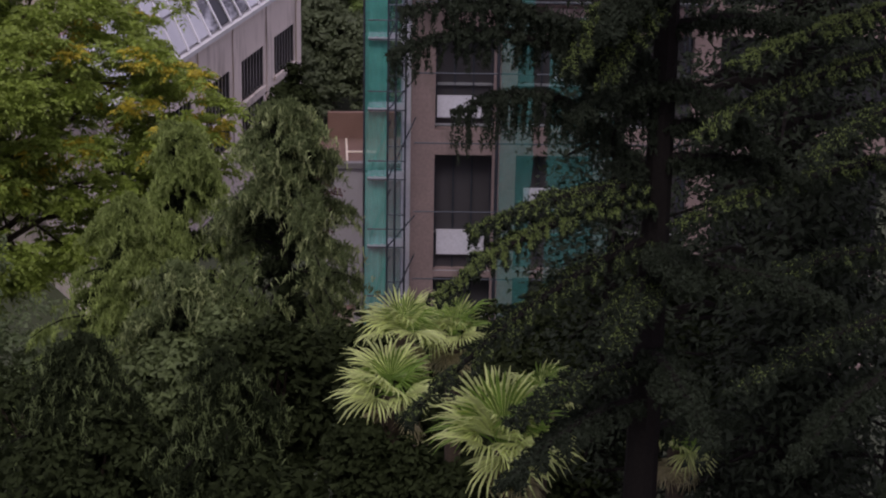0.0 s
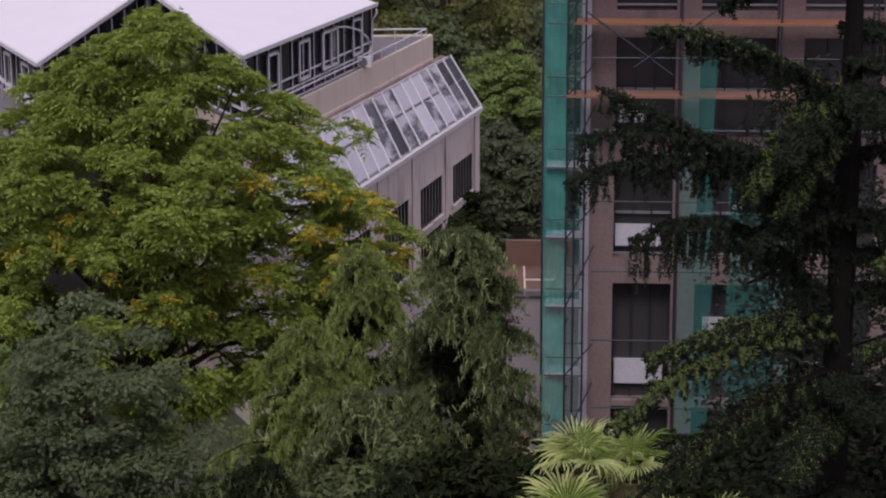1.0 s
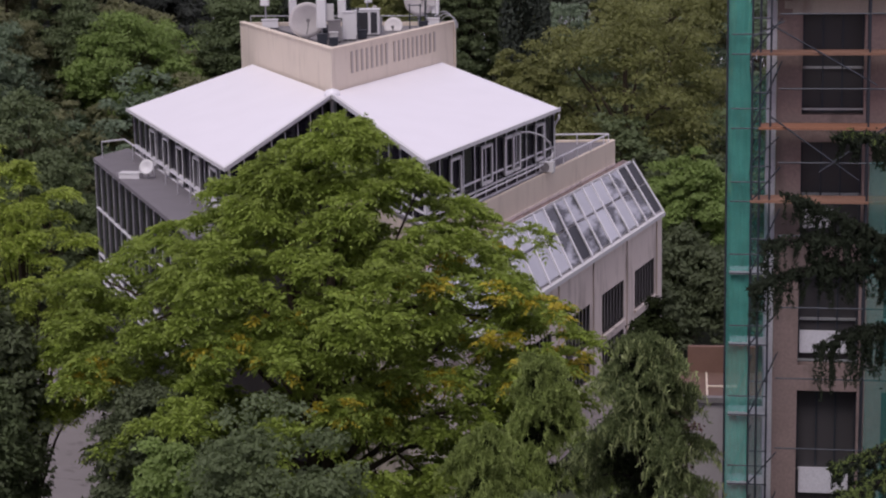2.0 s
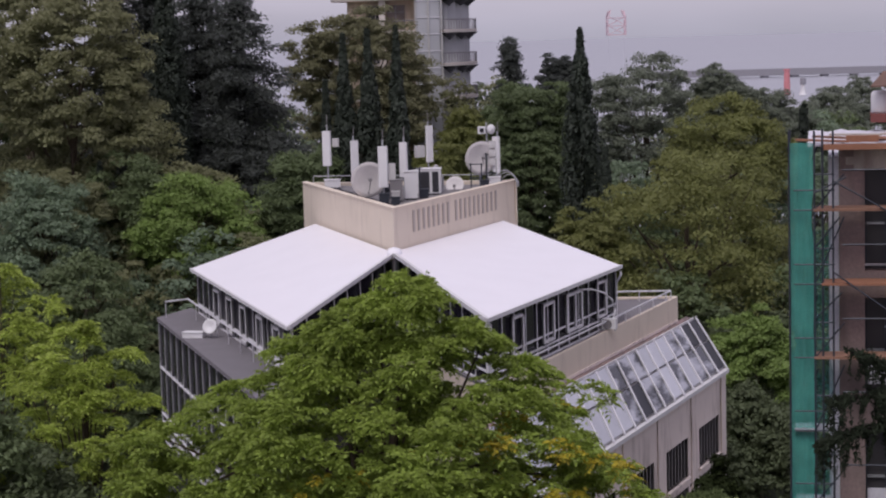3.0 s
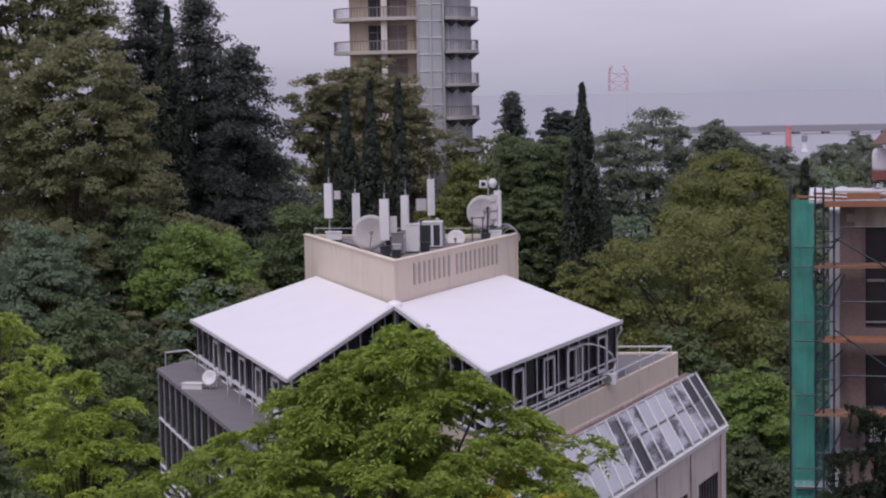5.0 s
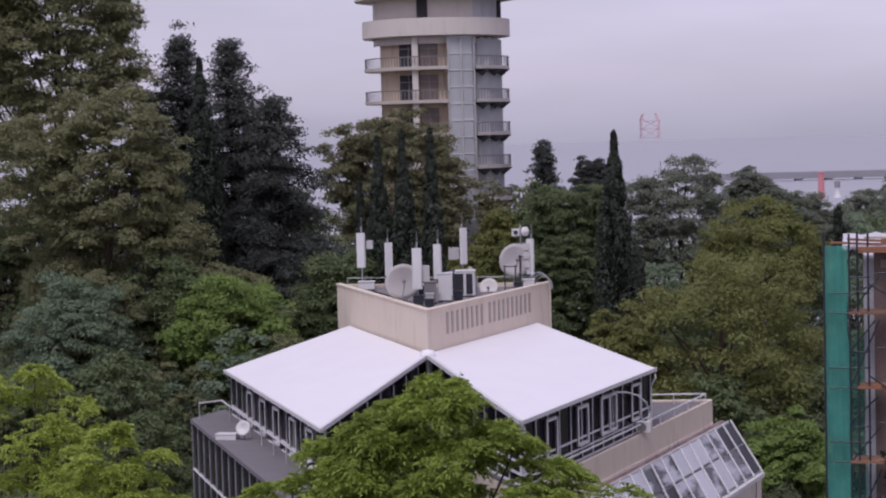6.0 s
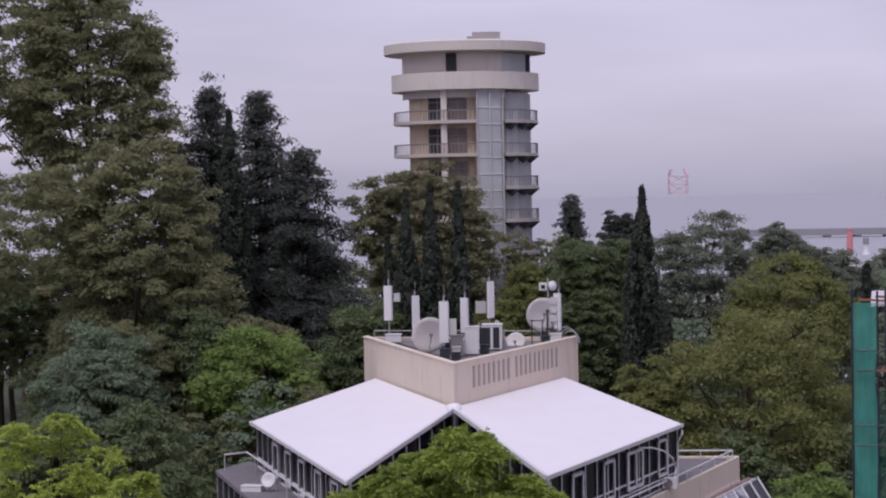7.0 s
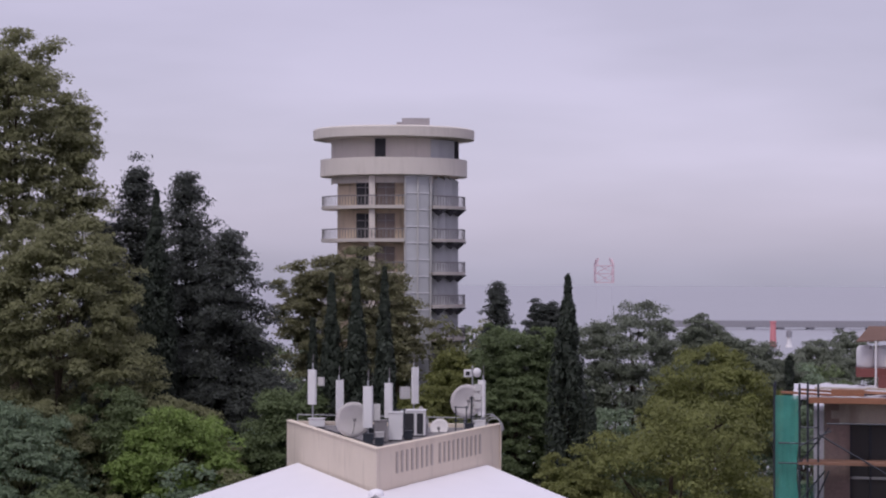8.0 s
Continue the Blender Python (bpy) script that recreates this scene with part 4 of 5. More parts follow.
# ---- road ----
def build_road():
    g = Geo().slab([(-34, 130, 0.25), (-13.0, 130, 0.25), (-12.2, 100, 0.2), (-9.3, 80, 0.3), (-9, 62, 4), (-36, 62, 4)], 0.4)
    tagged(new("road", g.mesh("road", M_ROAD)), "grey asphalt road, damp and patched", "road", kind="structure")
    k = Geo().slab([(-15.6, 98, 0.42), (-15.4, 98, 0.42), (-12.25, 86, 0.42), (-12.5, 86, 0.42)], 0.3)
    tagged(new("kerb", k.mesh("kerb", M_CREAM)), "pale concrete kerb along the road", "kerb", kind="structure")

    z = thing("road_marking", "white painted crossing bars on the road", "road marking")
    for i in range(3):
        part("bar", Geo().slab([(-13.2 + 0.75 * i, 84.2, 0.32), (-12.9 + 0.75 * i, 84.2, 0.32), (-12.2 + 0.75 * i, 86.6, 0.32), (-12.5 + 0.75 * i, 86.6, 0.32)], 0.1), M_WHITE, z)


build_road()


# ---- far shore: pier, lights, crane ----
def build_far():
    p = thing("pier", "long grey concrete pier over the foggy sea", "pier")
    part("deck", Geo().box(150, 660, 1400, 1410, -10.6, -5.9), M_PIER, p)
    for i in range(18):
        part("pile", Geo().box(190 + 21 * i, 195 + 21 * i, 1401, 1408, -13, -10.6), M_PIER, p)
    r = thing("harbour_light", "red harbour light tower", "lighthouse")
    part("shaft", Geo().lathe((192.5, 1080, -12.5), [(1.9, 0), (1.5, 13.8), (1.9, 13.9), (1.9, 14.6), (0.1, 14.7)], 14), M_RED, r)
    w_ = thing("harbour_light", "white harbour light tower with dark lantern", "lighthouse")
    part("shaft", Geo().lathe((201.2, 1080, -12.5), [(2.4, 0), (1.4, 2.5), (1.1, 6), (0.1, 6.1)], 14), M_WHITE, w_)
    part("lantern", Geo().lathe((201.2, 1080, -6.5), [(1.6, 0), (1.6, 3.2), (0.1, 4)], 12), M_PIER, w_)
    c = thing("crane_mast", "red and white lattice mast head, its colours paled for haze", "crane")
    g = Geo()
    for z0, z1, r0, r1 in ((24, 32.5, 4.0, 4.0), (32.5, 35, 3.4, 2.6)):
        for ax, ay in ((-1, -1), (1, -1), (1, 1), (-1, 1)):
            g.tube([(84 + ax * r0, 900 + ay * r0, z0), (84 + ax * r1, 900 + ay * r1, z1)], 0.28, 4)
    for z in (24, 28, 31.5):
        for i, (ax, ay) in enumerate(((-1, -1), (1, -1), (1, 1), (-1, 1))):
            bx, by = ((1, -1), (1, 1), (-1, 1), (-1, -1))[i]
            g.tube([(84 + ax * 4.0, 900 + ay * 4.3, z), (84 + bx * 4.0, 900 + by * 4.3, z + (3 if i % 2 else 0))], 0.25, 4)
    for z in (24.0, 28.2):
        g.tube([(80, 896, z), (88, 896, z + 4.2)], 0.22, 4).tube([(88, 896, z), (80, 896, z + 4.2)], 0.22, 4)
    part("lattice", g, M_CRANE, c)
    g2 = Geo()
    for x in (80.5, 87.5):
        g2.tube([(x, 900, -14), (x, 900, 24)], 0.1, 4)
    part("leg", g2, M_SHEET, c)


build_far()


# ---- plant on the office roof ----
def spot(a, b, z=20.8):
    return Vector(ab(a, b, z))


def panel_antenna(a, b, z0, z1, top, w, face, box=None):
    """An upright cellular panel on a pole, with brackets and a remote unit behind it."""
    p = spot(a, b)
    t = thing("panel_antenna", "tall white panel antenna on a galvanised pole", "antenna", p, group="roof antennas", rz=face)
    part("pole", Geo().tube([(0, 0, 0), (0, 0, top - p.z)], 0.05, 8), M_GALV, t)
    zz0, zz1 = z0 - p.z - 0.18, z1 - p.z - 0.18
    g = Geo()
    pr = [(-w / 2, -0.16), (-w / 2 + 0.05, -0.3), (w / 2 - 0.05, -0.3), (w / 2, -0.16)]
    g.add([(x, y, z) for z in (zz0, zz1) for x, y in pr], [(0, 1, 2, 3), (7, 6, 5, 4), (0, 4, 5, 1), (1, 5, 6, 2), (2, 6, 7, 3), (3, 7, 4, 0)])
    pa = part("panel", g, M_WHITE, t)
    for s in (0.15, 0.85):
        z = zz0 + (zz1 - zz0) * s
        part("bracket", Geo().box(-0.06, 0.06, -0.17, 0.06, z - 0.05, z + 0.05), M_GALV, t)
    if box:
        bx, bz, bw, bh = box
        part("remote_unit", Geo().box(bx - bw / 2, bx + bw / 2, -0.05, 0.25, bz - p.z, bz - p.z + bh), M_GREYPL, t)
    part("whip", Geo().tube([(0.02, 0, top - p.z), (0.02, 0, top - p.z + 0.55)], 0.02, 5), M_RAIL, t)
    return t


def dish(a, b, z, r, face, tilt, label):
    p = spot(a, b)
    t = thing("satellite_dish", label, "satellite dish", p, group="roof dishes", rz=face)
    hz = z - p.z - 0.18
    prof = [(0.01, 0.0), (r * 0.4, 0.03 * r), (r * 0.75, 0.11 * r), (r, 0.2 * r), (r * 1.01, 0.17 * r), (r * 0.72, 0.07 * r), (0.01, -0.05 * r)]
    d = part("reflector", Geo().lathe((0, 0, 0), prof, 32), M_DISH, t, "shallow pale reflector", True)
    d.matrix_local = pose(0, 0, hz, 90 + tilt, 0, 0)
    part("mast", Geo().tube([(0, 0.2, 0), (0, 0.2, hz)], 0.06, 8), M_GALV, t)
    part("feed_arm", Geo().tube([(0, 0, hz - r * 0.8), (0, -r * 0.55, hz - r * 0.3), (0, -r * 0.6, hz)], 0.03, 6), M_RAIL, t)
    part("feed_horn", Geo().box(-0.08, 0.08, -r * 0.68, -r * 0.5, hz - 0.08, hz + 0.08), M_RAIL, t)
    return t


def cabinet(name, label, a, b, w, d, h, material, face=0, door=None):
    p = spot(a, b)
    t = thing(name, label, "cabinet", p, rz=face)
    part("body", Geo().box(-w / 2, w / 2, -d / 2, d / 2, 0.08, h), material, t)
    part("plinth", Geo().box(-w / 2 + 0.04, w / 2 - 0.04, -d / 2 + 0.04, d / 2 - 0.04, 0, 0.08), M_DARK, t)
    part("lid", Geo().box(-w / 2 - 0.04, w / 2 + 0.04, -d / 2 - 0.04, d / 2 + 0.04, h, h + 0.05), material, t)
    for x0, x1 in door or ():
        part("door", Geo().box(x0, x1, -d / 2 - 0.03, -d / 2 - 0.003, 0.15, h - 0.12), M_DARK, t, "dark open louvre door")
    return t


panel_antenna(1.7, 30.8, 22.3, 24.32, 24.5, 0.53, -10, (0.48, 23.2, 0.34, 0.48))
panel_antenna(3.9, 28.5, 21.8, 23.73, 23.8, 0.48, 20)
panel_antenna(2.1, 19.4, 21.8, 23.98, 24.1, 0.53, 0, (0.45, 22.0, 0.4, 0.85))
panel_antenna(4.4, 18.7, 22.2, 24.07, 24.15, 0.46, -12)
panel_antenna(10.2, 22.0, 22.4, 24.5, 24.55, 0.45, 25, (-0.5, 22.5, 0.54, 0.68))
panel_antenna(15.9, 15.9, 21.7, 23.8, 23.9, 0.48, -30, (-0.5, 22.0, 0.48, 0.75))
dish(1.3, 21.2, 22.16, 0.96, 12, 8, "large pale satellite dish on the felt roof")
dish(14.3, 17.2, 22.62, 0.96, 15, 6, "large pale satellite dish beside a mast")
dish(11.2, 18.3, 21.2, 0.52, -10, -25, "small low satellite dish tipped skyward")
dish(9.4, 18.9, 21.8, 0.7, -70, 5, "satellite dish seen edge on")
cabinet("equipment_cabinet", "white telecom equipment cabinet on the roof", 4.9, 18.2, 0.7, 0.65, 1.5, M_WHITE)
cabinet("equipment_cabinet", "dark grey telecom equipment cabinet on the roof", 3.2, 18.6, 0.68, 0.6, 1.15, M_RAIL)
cabinet("equipment_cabinet", "small pale junction cabinet on the roof", 2.7, 18.0, 0.4, 0.4, 0.6, M_GREYPL)
cabinet("equipment_cabinet", "white equipment hut with dark doorways", 7.7, 18.6, 1.3, 0.95, 1.4, M_WHITE, -4, ((-0.55, 0.05), (0.2, 0.55)))
cabinet("equipment_cabinet", "pale junction box below an antenna", 1.9, 30.2, 0.9, 0.5, 0.5, M_WHITE)
cabinet("equipment_cabinet", "pale junction box beside the mast", 15.3, 15.9, 0.65, 0.5, 0.5, M_WHITE)


def build_mast():
    p = spot(14.9, 16.7)
    t = thing("radio_mast", "slim mast with radio link drum and camera box", "antenna", p)
    part("pole", Geo().tube([(0, 0, -0.02), (0, 0, 3.65)], 0.05, 8), M_GALV, t)
    part("drum", Geo().lathe((0, 0, 0), [(0.01, -0.12), (0.26, -0.12), (0.28, 0.0), (0.22, 0.1), (0.01, 0.14)], 18), M_WHITE, t, "", True).matrix_local = pose(0.28, -0.1, 3.25, 90, 0, 40)
    part("camera_box", Geo().box(-0.5, -0.06, -0.25, 0.15, 3.0, 3.42), M_WHITE, t)
    part("lens_hood", Geo().box(-0.4, -0.16, -0.3, -0.25, 3.1, 3.32), M_DARK, t)
    for z in (1.2, 1.7, 2.2):
        part("radio_unit", Geo().box(0.1, 0.5, -0.2, 0.1, z, z + 0.38), M_GREYPL, t)
    c = thing("cable_loop", "grey cables looping over the parapet edge", "cable")
    for k in range(3):
        q = spot(16.2 + 0.4 * k, 15.1)
        pts = [q + Vector((0.7 * math.cos(u) * (1 - 0.12 * k), 0, 1.0 * math.sin(u) * (1 - 0.15 * k) - 0.1)) for u in [math.pi * i / 10 for i in range(11)]]
        part("cable", Geo().tube(pts, 0.03, 5), M_GALV, c)
    r = thing("roof_handrail", "low pipe handrail round the plant roof", "railing")
    ends = [spot(1.0 + 15.2 * i / 4, 33.2 - 17.4 * i / 4) for i in range(5)]
    part("rail", Geo().tube([e + Vector((0, 0, 0.6)) for e in ends], 0.035, 6), M_GALV, r)
    for e in ends:
        part("post", Geo().tube([e, e + Vector((0, 0, 0.6))], 0.03, 6), M_GALV, r)


build_mast()


def roof_clutter():
    c = thing("cable_bundle", "black cables trailing along the plant roof edge", "cable")
    rng = np.random.default_rng(12)
    for k in range(4):
        pts = [spot(1.1 + 0.25 * k + 0.15 * rng.normal(), 31 - 3.6 * i, 20.84) for i in range(5)] + [spot(2.2 + 3.2 * i, 15.7 + 0.25 * k, 20.84) for i in range(4)]
        part("cable", Geo().tube(pts, 0.05, 5), M_DARK, c)
    for a, b, w, h in ((1.6, 18.6, 0.5, 0.55), (2.2, 17.3, 0.45, 0.4), (6.2, 17.6, 0.5, 0.45), (14.0, 16.2, 0.5, 0.4), (3.0, 20.4, 0.6, 0.8)):
        cabinet("junction_box", "dark weathered junction box on the felt roof", a, b, w, w * 0.8, h, M_STEEL)
    for a, b, h in ((2.8, 19.9, 1.5), (5.4, 18.3, 1.7), (13.4, 17.0, 1.4), (15.2, 16.3, 1.9)):
        p = spot(a, b)
        f = thing("support_frame", "dark steel pipe frame carrying roof antennas", "frame", p)
        for x in (-0.3, 0.3):
            part("leg", Geo().tube([(x, 0, 0), (x, 0, h)], 0.035, 6), M_STEEL, f)
        for z in (0.4 * h, 0.95 * h):
            part("crossbar", Geo().tube([(-0.4, 0, z), (0.4, 0, z)], 0.03, 6), M_STEEL, f)


roof_clutter()


def air_unit(a, b, z, label):
    p = spot(a, b, z)
    t = thing("air_conditioner", label, "air conditioner", p, rz=-15)
    part("casing", Geo().box(-0.36, 0.36, -0.25, 0.25, 0.06, 0.58), M_WHITE, t)
    part("fan_grille", Geo().lathe((0, 0, 0), [(0.01, 0.0), (0.22, 0.0), (0.24, 0.03)], 18), M_RAIL, t).matrix_local = pose(-0.08, -0.255, 0.32, 90, 0, 0)
    part("foot", Geo().box(-0.33, -0.26, -0.24, 0.24, 0, 0.06), M_GALV, t)
    part("foot", Geo().box(0.26, 0.33, -0.24, 0.24, 0, 0.06), M_GALV, t)
    return t


air_unit(16.6, -0.3, 14.5, "white air conditioner outdoor unit on the parapet")


def terrace_dish():
    p = spot(-13.2, 30.0, 14.4)
    t = thing("satellite_dish", "small white round dish on the side terrace", "satellite dish", p, group="roof dishes", rz=-20)
    part("reflector", Geo().lathe((0, 0, 0), [(0.01, -0.12), (0.2, -0.1), (0.38, 0.0), (0.4, 0.06), (0.3, 0.02), (0.01, -0.06)], 24), M_WHITE, t, "", True).matrix_local = pose(0, 0, 0.6, 70, 0, 0)
    part("mast", Geo().tube([(0, 0.1, 0), (0, 0.1, 0.6)], 0.04, 8), M_GALV, t)
    q = spot(-14.3, 31.5, 14.4)
    b = thing("plastic_crate", "low white box lying on the side terrace", "box", q, rz=-15)
    part("body", Geo().box(-0.55, 0.55, -0.3, 0.3, 0, 0.25), M_WHITE, b)
    part("lid", Geo().box(-0.58, 0.58, -0.33, 0.33, 0.25, 0.3), M_WHITE, b)


terrace_dish()
pipe = thing("drain_hose", "white hose arching from the wall to the terrace", "hose")
part("hose", Geo().tube([Vector(ab(12.8, 0.2, 17.0)), Vector(ab(14.2, 0.0, 16.85)), Vector(ab(15.8, -0.2, 16.5)), Vector(ab(17.1, -0.3, 15.95)), Vector(ab(17.5, -0.3, 15.4)), Vector(ab(17.2, -0.3, 14.9))], 0.05, 6), M_WHITE, pipe)


# ---- trees ----
def far(x, y, z, d):
    """Slides a place along its line of sight to the distance d."""
    k = d / y
    return x * k, d, EYE + (z - EYE) * k


def build_trees():
    x, y, z = far(-23.7, 118, 44.1, 165)
    broadleaf("plane_tree", "tall olive-brown plane tree with open crown", x, y, z, 7.0, L_PLANE, 11, 1.25, 0.34, 130, depth=24, shape=((-6, 0, 2, 6, 9, 160), (-8, 2, -6, 6, 8, 110), (3.5, -1, -3, 4.5, 5, 60)))
    x, y, z = far(-19.5, 108, 32.7, 150)
    broadleaf("plane_tree", "broad olive plane tree below a taller one", x, y, z, 6.6, L_PLANE, 12, 1.15, 0.33, 130, depth=16, shape=((-6, 0, 0, 6, 7, 120), (4.5, -1, -4, 3.6, 4, 70)))
    for i, (x, y, z, r, d) in enumerate(((-21.0, 150, 37.1, 5.4, 172), (-16.9, 146, 36.2, 6.2, 168), (-13.3, 142, 32.4, 6.2, 164), (-23.5, 150, 33.0, 4.5, 176))):
        x, y, z = far(x, y, z, d)
        conifer("conifer_tree", "large dark ragged conifer", x, y, z, r, 20 + i, L_DARK)
    for i, (x, y, z, r, d) in enumerate(((-18.3, 140, 35.6, 1.75, 160), (-5.5, 128, 29.9, 1.0, 152), (-4.0, 130, 30.2, 1.2, 152), (-2.1, 127, 30.2, 1.0, 150), (-6.9, 132, 26.8, 0.75, 155),
                                         (9.4, 125, 29.8, 1.75, 142), (10.6, 122, 22.6, 0.85, 140), (16.4, 88, 26.3, 0.5, 95), (-16.3, 98, 24.0, 0.6, 145))):
        x, y, z = far(x, y, z, d)
        cypress(x, y, z, r, 30 + i)
    x, y, z = far(-5.6, 165, 32.1, 178)
    broadleaf("broad_tree", "rounded brownish-green tree on the wooded slope", x, y, z, 6.4, L_BROAD, 41, 1.0, 0.27, 150, depth=16, shape=((-4.2, 0, 1.5, 2.9, 4.5, 45), (3.6, 0, 0.5, 3.4, 5.0, 45)))
    for i, (x, z, r, d) in enumerate(((3.4, 22.6, 3.0, 176), (6.4, 22.9, 2.8, 178), (0.5, 19.5, 4.0, 172), (9.0, 22.3, 2.6, 180))):
        broadleaf("woodland_tree", "olive-green tree at the foot of the tower", x, d, z, r, (L_PLANE2, L_MID)[i % 2], 45 + i, 0.9, 0.3, 110, depth=10)
    x, y, z = far(7.4, 185, 28.1, 188)
    conifer("pine_tree", "small dark pine on the wooded slope", x, y, z, 3.0, 42, L_DARK)
    for i, (n, lab, x, y, z, r, m, d, dep) in enumerate((
            ("ivy_tree", "upright mid-green tree on the wooded slope", 7.5, 150, 26.9, 3.6, L_MID, 156, 17), ("pine_tree", "dark pine crown on the wooded slope", 10.9, 170, 27.3, 2.0, L_DARK, 175, 9),
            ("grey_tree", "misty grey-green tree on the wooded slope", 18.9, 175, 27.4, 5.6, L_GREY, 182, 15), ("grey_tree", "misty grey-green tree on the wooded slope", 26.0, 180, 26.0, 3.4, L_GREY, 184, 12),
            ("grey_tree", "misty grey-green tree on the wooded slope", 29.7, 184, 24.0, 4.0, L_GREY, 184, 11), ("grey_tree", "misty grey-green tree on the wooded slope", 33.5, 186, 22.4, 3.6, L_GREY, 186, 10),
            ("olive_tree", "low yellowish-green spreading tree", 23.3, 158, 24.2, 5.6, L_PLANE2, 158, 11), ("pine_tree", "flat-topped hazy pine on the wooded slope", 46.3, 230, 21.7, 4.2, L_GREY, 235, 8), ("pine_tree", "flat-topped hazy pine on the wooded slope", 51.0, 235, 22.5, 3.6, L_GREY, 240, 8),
            ("plane_tree", "broad yellow-green plane tree", 13.4, 105, 23.5, 7.4, L_PLANE2, 136, 15), ("plane_tree", "small yellow-green plane tree", 7.9, 103, 20.6, 3.0, L_PLANE2, 134, 10),
            ("green_tree", "bright green round-crowned tree", -12.8, 106, 22.8, 5.0, L_BRIGHT, 143, 10), ("blue_tree", "blue-green cedar-like tree on the wooded slope", -20.5, 104, 22.9, 4.8, L_BLUE, 140, 12),
                        ("green_tree", "light green tree beside the office block", 15.3, 95, 16.3, 3.6, L_BRIGHT, 122, 13), ("shade_tree", "dark green shaded tree on the wooded slope", 14.8, 118, 11.3, 3.0, L_SHADE, 124, 9),
            ("shade_tree", "dark green shaded tree on the wooded slope", 17, 118, 13, 3.6, L_SHADE, 128, 14), ("green_tree", "dark mid-green tree on the wooded slope", -24, 104, 18, 5.0, L_MID, 132, 12), ("green_tree", "dark mid-green tree on the wooded slope", -17, 104, 15, 5.0, L_MID, 128, 12))):
        x, y, z = far(x, y, z, d)
        s = max(0.5, r * 0.2)
        broadleaf(n, lab, x, y, z, r, m, 60 + i, s, 0.17 + 0.018 * min(r, 6) * (d > 80), 100 if m is L_SHADE else 140, depth=dep)
    # woods that close the view behind
    rng = np.random.default_rng(99)
    k = 0
    for row, d in enumerate((186, 200, 216, 236)):
        for i in range(13):
            fx = -0.27 + 0.54 * (i + rng.uniform(0.1, 0.9)) / 13
            top = EYE + d * (-0.035 - 0.02 * rng.uniform() - (0.012 if fx > 0.05 else -0.012))
            if 0.13 < fx < 0.21:
                top = EYE - d * (0.0395 + 0.007 * rng.uniform())
            broadleaf("woodland_tree", "hazy woodland tree on the wooded slope", fx * d, d, top, rng.uniform(4, 6), (L_MID, L_GREY, L_PLANE, L_BLUE)[k % 4], 200 + k, 1.3, 0.5, 40, k=75, depth=14)
            k += 1
    for i in range(6):
        d = 178 + 3 * i
        broadleaf("woodland_tree", "tall olive woodland tree on the slope", d * (-0.275 + 0.016 * i), d, EYE + d * (-0.012 - 0.006 * (i % 3)), 5.0, (L_PLANE, L_MID)[i % 2], 270 + i, 1.2, 0.45, 55, k=110, depth=18)
    rng = np.random.default_rng(77)
    for i in range(16):
        fx = -0.23 + 0.46 * (i + rng.uniform(0.2, 0.8)) / 16
        d = rng.uniform(150, 170)
        broadleaf("woodland_tree", "mid-green woodland tree on the wooded slope", fx * d, d, EYE + d * (-0.066 - 0.02 * rng.uniform()), rng.uniform(4, 5.5), (L_MID, L_PLANE, L_BLUE)[i % 3], 300 + i, 1.15, 0.42, 62, k=95, depth=12)
    for i in range(14):
        fx = -0.24 + 0.24 * (i + rng.uniform(0.2, 0.8)) / 14
        d = rng.uniform(132, 146)
        broadleaf("woodland_tree", "dull green understorey tree on the wooded slope", fx * d, d, EYE + d * (-0.098 - 0.025 * rng.uniform()), rng.uniform(3.6, 5), (L_MID, L_BLUE, L_PLANE)[i % 3], 340 + i, 1.0, 0.36, 66, k=95, depth=11)
    for i in range(8):
        d = rng.uniform(128, 138)
        broadleaf("woodland_tree", "shaded understorey tree behind the office block", d * (0.125 + 0.012 * i), d, EYE + d * (-0.115 - 0.03 * rng.uniform()), rng.uniform(3.6, 5), (L_MID, L_SHADE)[i % 2], 360 + i, 1.0, 0.36, 66, k=95, depth=11)
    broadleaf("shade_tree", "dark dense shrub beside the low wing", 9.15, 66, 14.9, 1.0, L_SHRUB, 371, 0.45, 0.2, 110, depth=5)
    for i, (x, y, z, r, dep) in enumerate(((-13.8, 60, 19.3, 2.4, 12), (-12.0, 60, 17.6, 1.7, 9), (-11.8, 57, 15.6, 1.4, 6), (-12.6, 55, 14.6, 1.8, 7), (-14.0, 63, 16.5, 2.6, 10))):
        broadleaf("shade_tree", "mid-green tree under the lighter locust", x, y, z, r, (L_MID, L_SHADE)[i % 2], 380 + i, 0.6, 0.2, 80, depth=dep)
    # Added to hide a trunk; shade below it is put into the leaves.
    for i, (x, y, z, r) in enumerate(((18.4, 119, 8.6, 3.0), (21.0, 117, 7.0, 2.8), (16.4, 116, 5.5, 2.2))):
        broadleaf("shade_tree", "dark dense shrub in the shade of the office block", x, y, z, r, L_SHADE, 391 + i, 0.8, 0.3, 80, depth=z)
    for i, (x, z, r, d) in enumerate(((-26.5, 20.5, 4.6, 143), (-22.0, 21.5, 4.2, 146), (-17.5, 20.8, 3.8, 147), (-9.5, 21.5, 3.6, 150), (-29.5, 23.0, 4.6, 150))):
        broadleaf("woodland_tree", "olive understorey tree below the planes", x, d, z, r, (L_PLANE, L_MID)[i % 2], 50 + i, 0.95, 0.28, 110, depth=11)
    # near trees
    feathery_tree("locust_tree", "fresh light green locust tree", -14.8, 66, 22.8, ((0, 0.5), (1, 1.9), (3, 2.9), (6, 3.1), (9, 2.4)), L_LIGHT, 74, 115, 10, leaf=0.36, size=0.15, pad=(0.5, 0.85))
